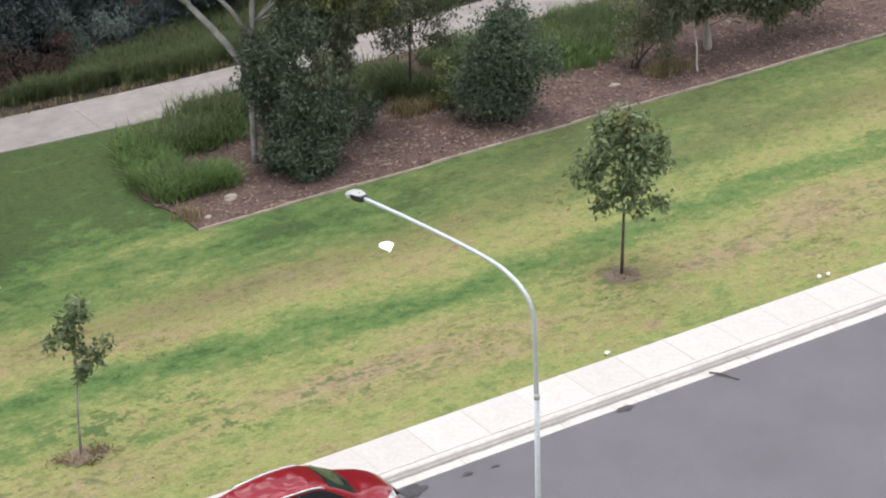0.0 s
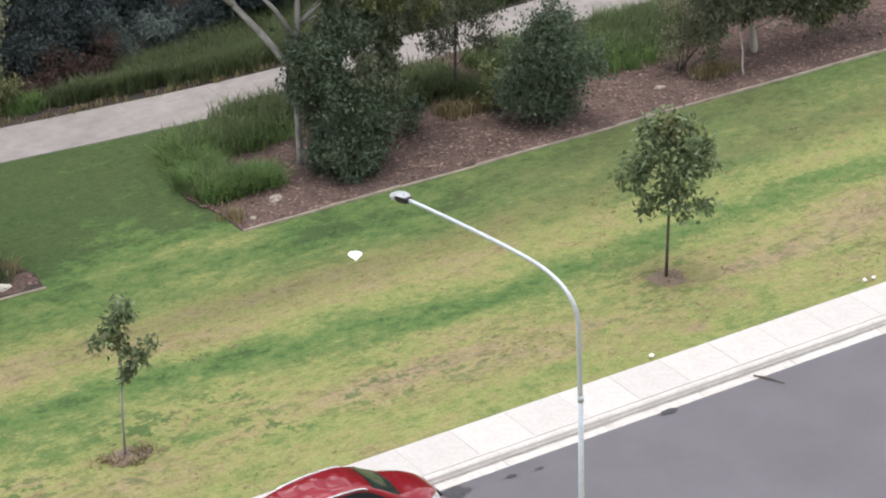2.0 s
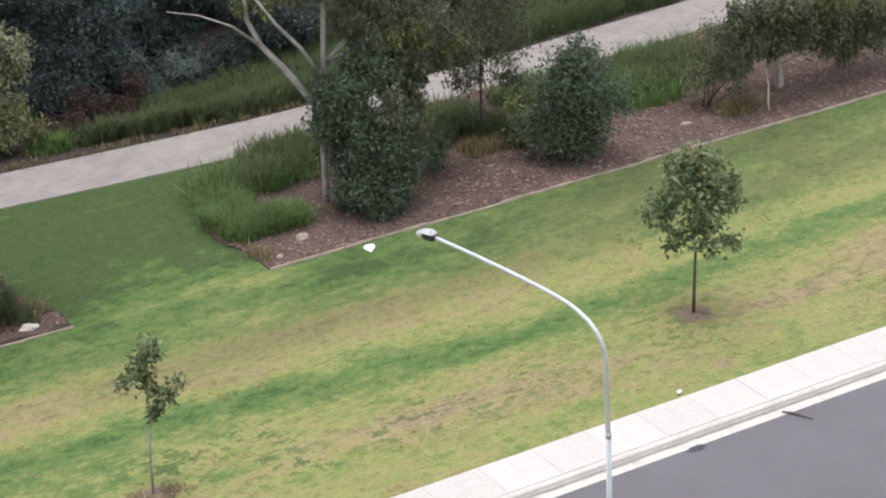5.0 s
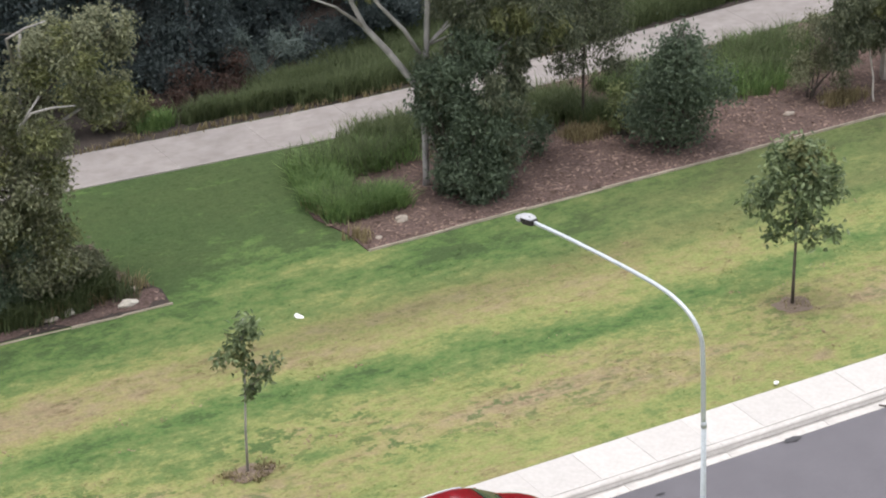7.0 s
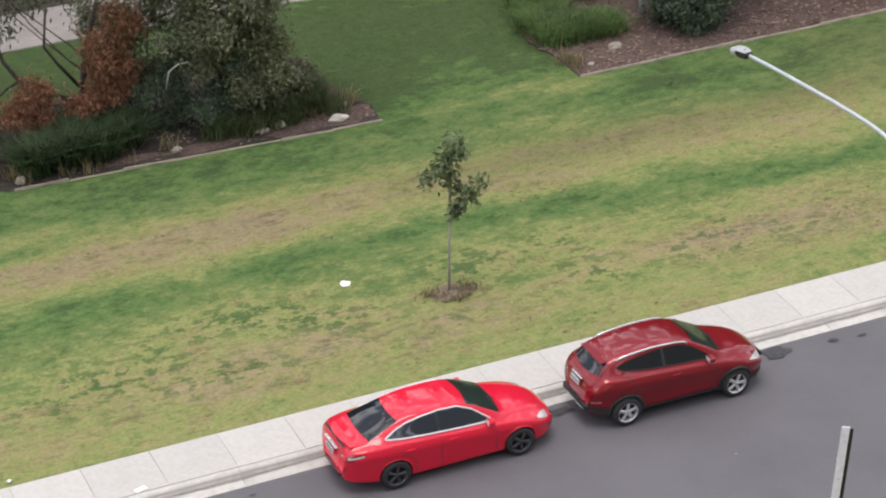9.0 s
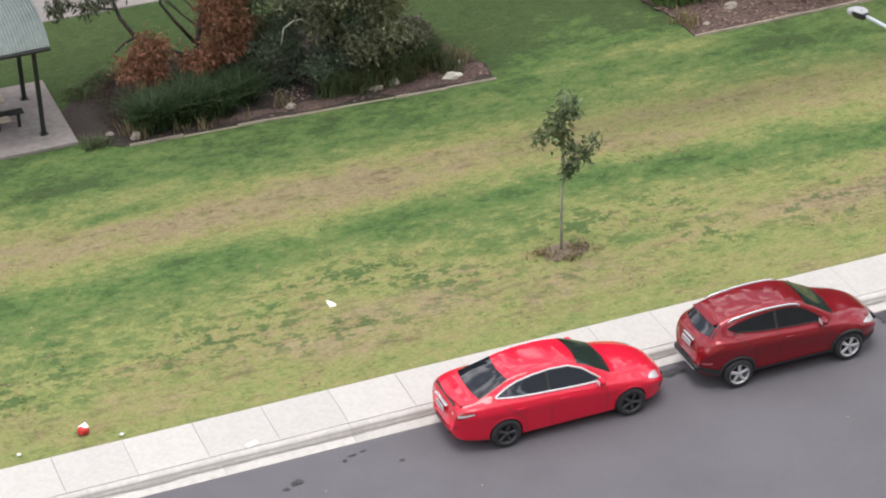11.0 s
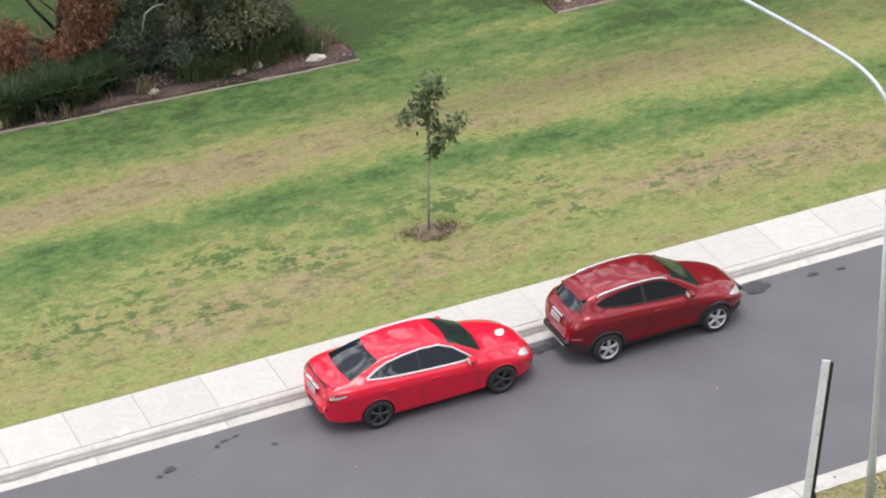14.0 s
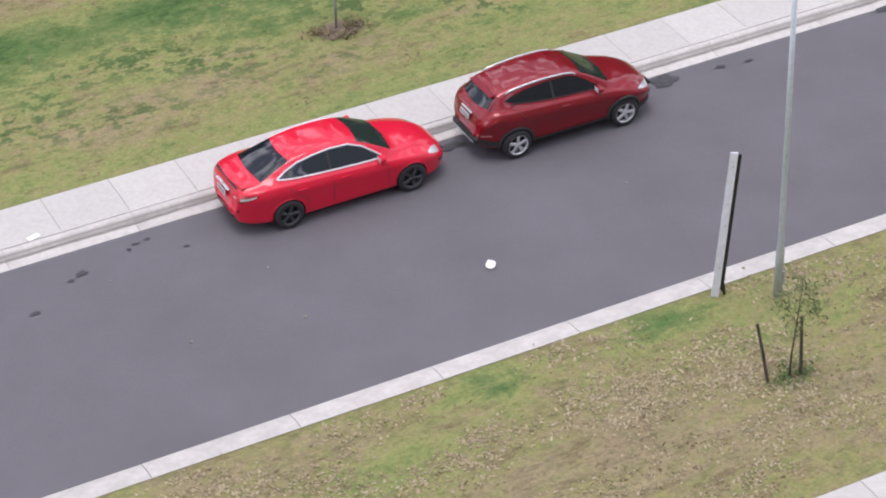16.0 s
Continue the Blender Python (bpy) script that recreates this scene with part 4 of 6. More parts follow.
def tree(name, seed, base, trunk, blobs, bark, leaf_mat, leaf, label, category="tree", group="", droop=0.3, per=14, twig=0.16, reach=True, extra=(), more=(), clump=0, twig_bark=None):
    """A tree: trunk through points (x, y, z, r), limbs to its blobs of leaves, and a crown. extra: limbs of their own (points with r)."""
    rng = np.random.default_rng(seed)
    root = new(name)
    root.location = base
    off = np.array(base)
    bm = bmesh.new()
    pts = [np.array(p[:3]) - off for p in trunk]
    tube(bm, pts, [p[3] for p in trunk], 9)
    part("trunk", bm, bark, root, smooth=True)
    for line in extra:
        part("limb", tube(bmesh.new(), [np.array(p[:3]) - off for p in line], [p[3] for p in line], 8), bark, root, smooth=True)
    if reach:
        for b in blobs:
            bm = bmesh.new()
            c = np.array(b[:3]) - off
            k = min(range(len(pts)), key=lambda i: abs(pts[i][2] - (c[2] - 0.5 * math.hypot(c[0], c[1]))))
            r = min(max(trunk[k][3] * 0.45, 0.01), 0.045)
            line = limb(bm, pts[k], c, r, r * 0.35, rng)
            for _ in range(5):
                d = rng.normal(size=3)
                d /= np.linalg.norm(d)
                limb(bm, line[3], c + d * np.array(b[3:6]) * 0.8, r * 0.4, r * 0.12, rng, steps=4)
            part("branch", bm, twig_bark or bark, root, smooth=True)
    spots = crown_spots(rng, [(b[0] - off[0], b[1] - off[1], b[2] - off[2], *b[3:]) for b in blobs], per, twig, clump)
    spots = spots[spots[:, 2] > 0.05]
    link("crown", leaf_mesh(rng, "crown", spots, leaf[0], leaf[1], droop), root, (leaf_mat,))
    for mat, add in more:
        spots = crown_spots(rng, [(b[0] - off[0], b[1] - off[1], b[2] - off[2], *b[3:]) for b in add], per, twig, clump)
        link("crown", leaf_mesh(rng, "crown", spots, leaf[0], leaf[1], droop), root, (mat,))
    return tagged(root, label, category, group)


def shrub(name, seed, blobs, leaf_mat, leaf, label, bark=None, category="shrub", group="", droop=0.2, per=14, twig=0.14, clump=30):
    """A shrub: a few stems from the ground and a crown of leaves."""
    rng = np.random.default_rng(seed)
    x, y = blobs[0][0], blobs[0][1]
    root = new(name)
    root.location = (x, y, GRASS)
    off = np.array((x, y, GRASS))
    for b in blobs:
        for _ in range(3):
            bm = bmesh.new()
            top = np.array(b[:3]) - off + rng.normal(size=3) * np.array(b[3:6]) * 0.4
            limb(bm, (rng.normal() * 0.08, rng.normal() * 0.08, -0.02), top, 0.03, 0.01, rng)
            part("stem", bm, bark or BARK_DARK, root, smooth=True)
    spots = crown_spots(rng, [(b[0] - off[0], b[1] - off[1], b[2] - off[2], *b[3:]) for b in blobs], per, twig, clump)
    spots = spots[spots[:, 2] > 0.02]
    link("crown", leaf_mesh(rng, "crown", spots, leaf[0], leaf[1], droop), root, (leaf_mat,))
    return tagged(root, label, category, group)


def grass_patch(name, seed, areas, mat, label, height, width, lean=0.5, category="grass"):
    """Tall grass in soft-edged ellipses (x, y, rx, ry, blades); one object of stuff."""
    rng = np.random.default_rng(seed)
    roots = []
    for x, y, rx, ry, n in areas:
        k = max(n * 2 // 9, 1)
        c = np.clip(rng.normal(scale=0.5, size=(k, 2)), -0.95, 0.95) * (rx, ry) + (x, y)
        p = (c[:, None] + rng.normal(scale=0.09, size=(k, 9, 2))).reshape(-1, 2)
        roots.append(np.c_[p, np.full(len(p), GRASS + 0.01)])
    roots = np.concatenate(roots)
    ob = link(name, blades_mesh(rng, name, roots, height, width, lean), None, (mat,))
    return tagged(ob, label, category, kind="stuff")


def lawn_tufts():
    """Short uneven grass standing out of the lawn, as dry as the ground below it."""
    rng = np.random.default_rng(5)
    boxes = [(-12, 42, 12.36, 24.4, 30000), (-3, 12, 24.8, 32.2, 2500), (-9, 14, -3.2, 2.83, 9000)]
    roots = np.concatenate([np.c_[rng.uniform(a, b, n), rng.uniform(c, d, n), np.full(n, GRASS - 0.01)] for a, b, c, d, n in boxes])
    clump = np.array([noise.noise((x * 0.9, y * 1.4, 3.3)) + 0.6 * noise.noise((x * 3, y * 3, 8.1)) for x, y, _ in roots.tolist()])
    roots = roots[clump + rng.uniform(-0.4, 0.4, len(roots)) > -0.1]
    mesh = blades_mesh(rng, "grass_tufts", roots, 0.022, 0.07, 5.0)
    dry = np.repeat([dry_and_shade(x, y) + random.uniform(-0.1, 0.1) for x, y, _ in roots.tolist()], 5)
    mesh.attributes.new("dry_and_shade", "FLOAT", "POINT").data.foreach_set("value", dry)
    olive_mix = np.repeat([thatch_shading(x, y) for x, y, _ in roots.tolist()], 5)
    mesh.attributes.new("thatch_shade", "FLOAT", "POINT").data.foreach_set("value", olive_mix)
    tagged(link("grass_tufts", mesh, None, (LAWN,)), "short uneven tufts of green and dry lawn grass", "grass", kind="stuff")


def lawn_stalks():
    """Dry specks in the lawn and on the verge."""
    rng = np.random.default_rng(77)
    for name, mat, n, blades, low, high, label in (("dry_stalks", STALK, 300, 6, 12.5, 21.5, "scattered dry brown stalks in the lawn"),
                                                   ("verge_stalks", STALK, 600, 6, -3.2, 2.2, "scattered dry brown stalks on the verge"),
                                                   ("verge_straw", STRAW_FLAT, 5200, 7, -3.2, 2.7, "pale dry straw lying over the verge")):
        x0, x1 = (-8, 14) if low < 0 else (-12, 32)
        c = np.c_[rng.uniform(x0, x1, n), rng.uniform(low, high, n)]
        thick = np.array([noise.noise((x * 0.45, y * 0.8, len(name))) for x, y in c.tolist()])
        c = c[thick + rng.uniform(-0.25, 0.25, n) > 0.0]
        p = (c[:, None] + rng.normal(size=(len(c), blades, 2)) * rng.uniform(0.05, 0.15, (len(c), 1, 1)) * (1.5, 1.0)).reshape(-1, 2)
        roots = np.c_[p, np.full(len(p), GRASS)]
        tagged(link(name, blades_mesh(rng, name, roots, 0.028, 0.06, 3.5), None, (mat,)), label, "weeds", kind="stuff")


def build_street_trees():
    tree("street_tree", 11, (19.68, 15.73, GRASS), [(19.68, 15.73, GRASS - 0.05, 0.05), (19.7, 15.73, 1.0, 0.042), (19.72, 15.72, 1.9, 0.038), (19.68, 15.74, 3.0, 0.028), (19.66, 15.75, 4.4, 0.012)],
         [(19.66, 15.75, 3.4, 1.0, 1.0, 0.75, 850), (19.6, 15.7, 4.25, 0.75, 0.75, 0.6, 560), (19.95, 15.5, 2.35, 0.62, 0.6, 0.32, 330), (19.0, 16.2, 2.95, 0.45, 0.5, 0.42, 330), (20.3, 15.3, 3.5, 0.42, 0.45, 0.5, 350), (19.45, 15.95, 2.15, 0.3, 0.35, 0.3, 110)],
         BARK_DARK, LEAF_STREET, (0.21, 0.11), "young street tree with a round crown of glossy green leaves", group="street trees", per=9, clump=6,
         more=[(LEAF_GUM, [(19.55, 15.7, 4.6, 0.5, 0.5, 0.25, 130), (19.9, 15.5, 4.2, 0.5, 0.5, 0.3, 90)])])
    tree("street_tree", 12, (4.13, 15.56, GRASS), [(4.13, 15.56, GRASS - 0.05, 0.034), (4.15, 15.56, 1.2, 0.027), (4.2, 15.53, 2.3, 0.021), (4.24, 15.52, 3.3, 0.016), (4.25, 15.5, 4.1, 0.008)],
         [(4.22, 15.5, 3.75, 0.42, 0.42, 0.42, 220), (4.05, 15.6, 3.15, 0.42, 0.42, 0.3, 150), (4.5, 15.35, 2.75, 0.3, 0.3, 0.26, 110), (4.35, 15.4, 2.35, 0.22, 0.22, 0.2, 90), (3.75, 15.7, 3.1, 0.2, 0.25, 0.14, 50), (4.85, 15.2, 3.0, 0.15, 0.15, 0.25, 40)],
         BARK_PALE, LEAF_STREET, (0.19, 0.1), "thin young street tree with a sparse leafy crown", group="street trees", per=7, clump=5, more=[(LEAF_GUM, [(4.15, 15.5, 3.6, 0.4, 0.4, 0.4, 60), (3.95, 15.6, 3.0, 0.35, 0.35, 0.2, 30)])])
    for x, y, seed in ((19.68, 15.73, 3), (4.13, 15.5, 4)):
        soil_patch(x, y, 0.52, 0.4, seed)
    grass_patch("weeds", 31, [(4.1, 15.4, 0.6, 0.4, 70), (3.7, 15.6, 0.25, 0.2, 40), (4.6, 15.5, 0.25, 0.2, 45), (19.7, 15.6, 0.5, 0.4, 40)], STRAW, "dry weedy grass round the foot of a young tree", 0.1, 0.03, 2.2)
    sapling = tree("sapling", 13, (6.07, -0.2, GRASS), [(6.07, -0.2, GRASS - 0.03, 0.022), (6.08, -0.21, 0.7, 0.019), (6.13, -0.24, 1.35, 0.014), (6.18, -0.27, 2.4, 0.006)],
                   [(6.2, -0.3, 2.1, 0.32, 0.32, 0.35, 190), (6.4, -0.4, 1.75, 0.22, 0.22, 0.22, 80), (5.95, -0.1, 1.75, 0.2, 0.2, 0.25, 80), (6.12, -0.22, 1.2, 0.15, 0.15, 0.3, 50)],
                   BARK_DARK, LEAF_LIGHT, (0.11, 0.05), "thin sapling with sparse small leaves between wooden stakes", per=7)
    for name, a, b in (("stake", (6.3, -0.23), (6.26, -0.2)), ("stake", (5.64, -0.15), (5.42, 0.0))):
        bm = tube(bmesh.new(), [(a[0], a[1], GRASS - 0.05), ((a[0] + b[0]) / 2, (a[1] + b[1]) / 2, 0.8), (b[0], b[1], 1.47)], [0.033, 0.033, 0.03], 4)
        tagged(part("tree_stake", bm, BARK_DARK), "weathered dark timber stake beside a sapling", "stake", "tree stakes")
    grass_patch("weeds", 32, [(6.05, -0.2, 0.5, 0.3, 110)], GRASS_TALL, "green grass round the foot of a sapling", 0.06, 0.03, 2.2)


def soil_patch(x, y, rx, ry, seed, z=0.012, label="bare brown soil at the foot of a young tree", mat=None):
    bm = bmesh.new()
    ring = []
    for k in range(40):
        a = 2 * math.pi * k / 40
        r = 1 + 0.45 * noise.noise((math.cos(a) * 1.6, math.sin(a) * 1.6, seed))
        ring.append(bm.verts.new((x + rx * r * math.cos(a), y + ry * r * math.sin(a), GRASS + z)))
    mid = bm.verts.new((x, y, GRASS + z + 0.04))
    for k in range(40):
        bm.faces.new((ring[k], ring[(k + 1) % 40], mid))
    tagged(part("soil_patch", bm, mat or SOIL, smooth=True), label, "soil", kind="stuff")


BED_ONE = [(12.0, 24.53), (60, 24.53), (60, 32.2), (26, 32.15), (20, 32.2), (17.2, 32.1), (14.6, 31.4), (12.7, 29.9), (11.9, 28.3), (11.7, 27.2), (12.0, 25.8)]
BED_TWO = [(-3.8, 25.0), (-2.0, 24.93), (2.0, 24.78), (6.15, 24.48), (6.3, 25.4), (5.7, 27.0), (5.8, 29.0), (4.5, 29.6), (1.0, 29.8), (-2.0, 29.4), (-3.4, 28.7), (-4.3, 28.1), (-4.74, 27.5), (-4.74, 26.0), (-4.6, 25.6), (-4.2, 25.3)]


def inside(poly, x, y):
    hit = False
    for (xa, ya), (xb, yb) in zip(poly, poly[1:] + poly[:1]):
        if (ya > y) != (yb > y) and x < (xb - xa) * (y - ya) / (yb - ya) + xa:
            hit = not hit
    return hit


def mulch_bed(name, poly, label, limits, count, seed, mat, lift=0.045):
    bm = cut_round(poly, GRASS + lift)
    made = bmesh.ops.extrude_face_region(bm, geom=bm.faces[:])["geom"]
    for v in made:
        if isinstance(v, bmesh.types.BMVert):
            v.co.z -= 0.1
    bmesh.ops.recalc_face_normals(bm, faces=bm.faces)
    tagged(part(name, bm, mat), label, "garden bed", kind="structure")
    rng = np.random.default_rng(seed)
    x0, x1, y0, y1 = limits
    p = [(x, y) for x, y in zip(rng.uniform(x0, x1, count), rng.uniform(y0, y1, count)) if inside(poly, x, y)]
    spots = np.c_[np.array(p), rng.uniform(GRASS + lift, GRASS + lift + 0.03, len(p))]
    mesh = leaf_mesh(rng, "mulch_chips", spots, 0.2, 0.075, 0.0)
    co = np.empty(len(mesh.vertices) * 3)
    mesh.vertices.foreach_get("co", co)
    co = co.reshape(-1, 3)
    base = np.repeat(spots, 4, axis=0)
    co[:, 2] = base[:, 2] + (co[:, 2] - base[:, 2]) * 0.25
    mesh.vertices.foreach_set("co", co.ravel())
    tagged(link("mulch_chips", mesh, None, (CHIPS,)), "loose brown bark chips over the garden bed", "mulch", kind="stuff")


CHIPS = leafy("bark_chips", (0.06, 0.039, 0.03), (0.34, 0.245, 0.2), 0.9, 0.0)


def edging(label, a, b, length, sink=0.02, stray=0.015, mat=None):
    """A row of weathered timber planks on edge."""
    a, b = Vector((*a, 0)), Vector((*b, 0))
    root = new("garden_edging")
    n = int((b - a).length / length)
    way = (b - a) / n
    turn = math.degrees(math.atan2(way.y, way.x))
    mesh = None
    for k in range(n):
        p = a + way * k
        if mesh is None:
            ob = part("plank", boxed((0.006, -0.023, 0.0), (way.length - 0.006, 0.023, GRASS + 0.085), 0.008), mat or TIMBER, root)
            mesh = ob.data
        else:
            ob = new("plank", mesh)
            ob.parent = root
        ob.matrix_basis = pose(p.x, p.y + random.uniform(-stray, stray), random.uniform(-sink, 0.0), 0, random.uniform(-15, 15) * sink, turn + random.uniform(-25, 25) * stray)
    tagged(root, label, "edging", "garden edgings")


def build_beds():
    mulch_bed("mulch_bed_1", BED_ONE, "brown bark mulch bed under trees and shrubs", (11.5, 40, 24.5, 32.2), 15000, 41, MULCH)
    mulch_bed("mulch_bed_2", BED_TWO, "dark mulch bed with rocks and leaf litter", (-3.2, 6.5, 24.4, 31.2), 1100, 42, SHADED_LITTER, 0.016)
    edging("long weathered timber edging of a mulch bed", (12.0, 24.48), (52, 24.42), 2.4, 0.02, 0.015, TIMBER_PALE)
    edging("weathered timber edging with a loose end", (-3.6, 24.95), (6.2, 24.43), 1.4, 0.06, 0.03, TIMBER_PALE)


def build_park_trees():
    """The gum with its leaning limb, and the shrubs and trees of the long bed."""
    tree("gum_tree", 21, (15.47, 27.44, GRASS), [(15.45, 27.44, GRASS - 0.05, 0.125), (15.46, 27.44, 0.5, 0.1), (15.46, 27.44, 1.5, 0.095), (15.45, 27.46, 3.1, 0.095), (15.58, 27.4, 4.4, 0.085), (15.64, 27.3, 6.4, 0.075), (15.7, 27.3, 9.5, 0.05)],
         [(17.0, 27.3, 5.5, 1.2, 1.1, 0.9, 3150), (18.4, 27.0, 5.3, 1.2, 1.0, 0.9, 3150), (16.0, 26.9, 3.9, 0.85, 0.6, 0.9, 2700), (15.8, 26.8, 2.6, 0.6, 0.5, 0.8, 1425),  (17.3, 27.3, 3.8, 0.9, 0.8, 0.7, 1950), (16.3, 27.4, 6.9, 1.6, 1.4, 1.0, 3150), (18.8, 27.2, 7.0, 1.4, 1.2, 0.9, 2400), (13.9, 28.0, 7.6, 1.2, 1.1, 0.6, 1125), (19.6, 27.0, 4.2, 0.8, 0.8, 0.8, 1600), (18.3, 27.4, 3.3, 0.6, 0.6, 0.7, 900), (16.4, 26.6, 5.6, 0.6, 0.5, 0.7, 1100), (16.5, 26.5, 6.8, 0.7, 0.6, 0.8, 1300), (20.2, 27.3, 5.8, 0.9, 0.8, 0.8, 1275)],
         BARK_PALE, LEAF_SHADY, (0.2, 0.055), "pale-barked gum tree with forked limbs and drooping olive foliage", droop=0.9, twig=0.1, clump=22,
         more=[(LEAF_SHADY, [(17.5, 26.0, 2.9, 0.5, 0.45, 0.9, 900), (15.2, 26.55, 3.3, 0.3, 0.3, 0.45, 320), (17.35, 25.8, 1.4, 0.4, 0.35, 0.7, 500), (16.6, 25.6, 3.3, 0.7, 0.4, 0.7, 700), (15.6, 26.3, 1.9, 0.4, 0.3, 0.6, 350), (18.1, 26.4, 3.9, 0.6, 0.5, 0.7, 900)]), (LEAF_GUM, [(13.9, 28.2, 6.3, 0.6, 0.6, 0.45, 700), (14.9, 28.0, 6.6, 0.55, 0.6, 0.5, 700), (18.9, 26.6, 4.7, 0.9, 0.6, 0.6, 1050), (17.6, 26.6, 5.2, 0.8, 0.6, 0.5, 900)])],
         extra=[[(15.45, 27.45, 2.6, 0.11), (15.3, 27.5, 3.2, 0.1), (14.6, 27.85, 4.3, 0.095), (14.05, 28.15, 5.05, 0.085), (13.75, 28.3, 5.8, 0.07), (13.65, 28.3, 7.2, 0.05)],
                [(14.05, 28.15, 5.05, 0.06), (13.2, 28.2, 5.8, 0.034), (12.2, 28.1, 6.35, 0.026), (11.2, 28.0, 6.7, 0.014)],
                [(15.5, 27.44, 4.0, 0.07), (14.9, 27.4, 5.0, 0.06), (14.2, 27.5, 5.85, 0.05), (13.5, 27.5, 6.9, 0.035)],
                [(15.7, 27.35, 3.0, 0.06), (16.6, 27.1, 3.4, 0.045), (17.6, 26.9, 3.9, 0.03)]])
    shrub("dense_shrub", 23, [(16.1, 25.9, 1.1, 0.85, 0.8, 0.95, 3600), (15.75, 26.6, 0.5, 0.42, 0.4, 0.45, 900), (16.2, 25.7, 0.42, 0.7, 0.5, 0.4, 1200), (17.0, 26.1, 0.42, 0.55, 0.5, 0.4, 900), (16.4, 26.1, 2.5, 0.95, 0.85, 1.0, 3600), (15.85, 26.3, 3.6, 0.75, 0.6, 0.8, 1900), (16.5, 26.4, 4.3, 0.8, 0.7, 0.8, 2000), (15.3, 26.85, 2.6, 0.42, 0.4, 0.75, 1500), (15.45, 26.85, 3.6, 0.5, 0.4, 0.75, 1700), (15.05, 26.9, 3.0, 0.4, 0.3, 0.3, 420), (15.65, 26.75, 1.6, 0.4, 0.35, 0.6, 1100), (15.6, 26.3, 1.3, 0.45, 0.4, 0.7, 900), (16.9, 26.2, 1.7, 0.8, 0.7, 1.0, 2600), (16.7, 26.0, 0.9, 0.7, 0.6, 0.7, 1500), (17.5, 26.5, 2.6, 0.6, 0.6, 0.7, 1300), (18.2, 27.4, 1.0, 0.6, 0.6, 0.6, 1100), (19.3, 27.6, 0.7, 0.5, 0.5, 0.5, 700)], LEAF_DARK, (0.14, 0.07), "dense dark green shrub in front of a gum trunk", clump=22, twig=0.18)
    shrub("round_shrub", 24, [(22.95, 25.95, 1.3, 1.15, 1.0, 1.0, 5200), (23.0, 25.85, 2.5, 1.15, 1.0, 0.9, 4200), (23.05, 25.7, 3.4, 0.65, 0.6, 0.55, 1100), (23.0, 25.7, 4.05, 0.2, 0.2, 0.3, 110), (22.1, 26.4, 1.2, 0.55, 0.5, 0.6, 900), (23.9, 25.2, 2.0, 0.55, 0.5, 0.6, 900)], LEAF_DARK, (0.13, 0.075), "tall rounded dark green shrub on bark mulch", clump=8, twig=0.2)
    tree("small_tree", 25, (21.74, 29.0, GRASS), [(21.74, 29.0, GRASS - 0.05, 0.05), (21.76, 29.0, 1.2, 0.045), (21.8, 29.0, 2.5, 0.03), (21.9, 29.0, 4.2, 0.015)],
         [(22.0, 29.0, 3.3, 1.2, 0.9, 1.0, 3600), (20.9, 29.0, 3.3, 0.7, 0.7, 0.8, 1300), (21.3, 29.1, 2.1, 0.6, 0.5, 0.35, 600), (22.6, 28.8, 1.9, 0.5, 0.4, 0.35, 450), (22.6, 29.0, 4.8, 1.1, 0.9, 0.7, 2400), (20.6, 29.0, 4.6, 0.9, 0.7, 0.7, 1600)], BARK_DARK, LEAF_SHADY, (0.16, 0.05), "slender small tree with drooping olive leaves", droop=0.8)
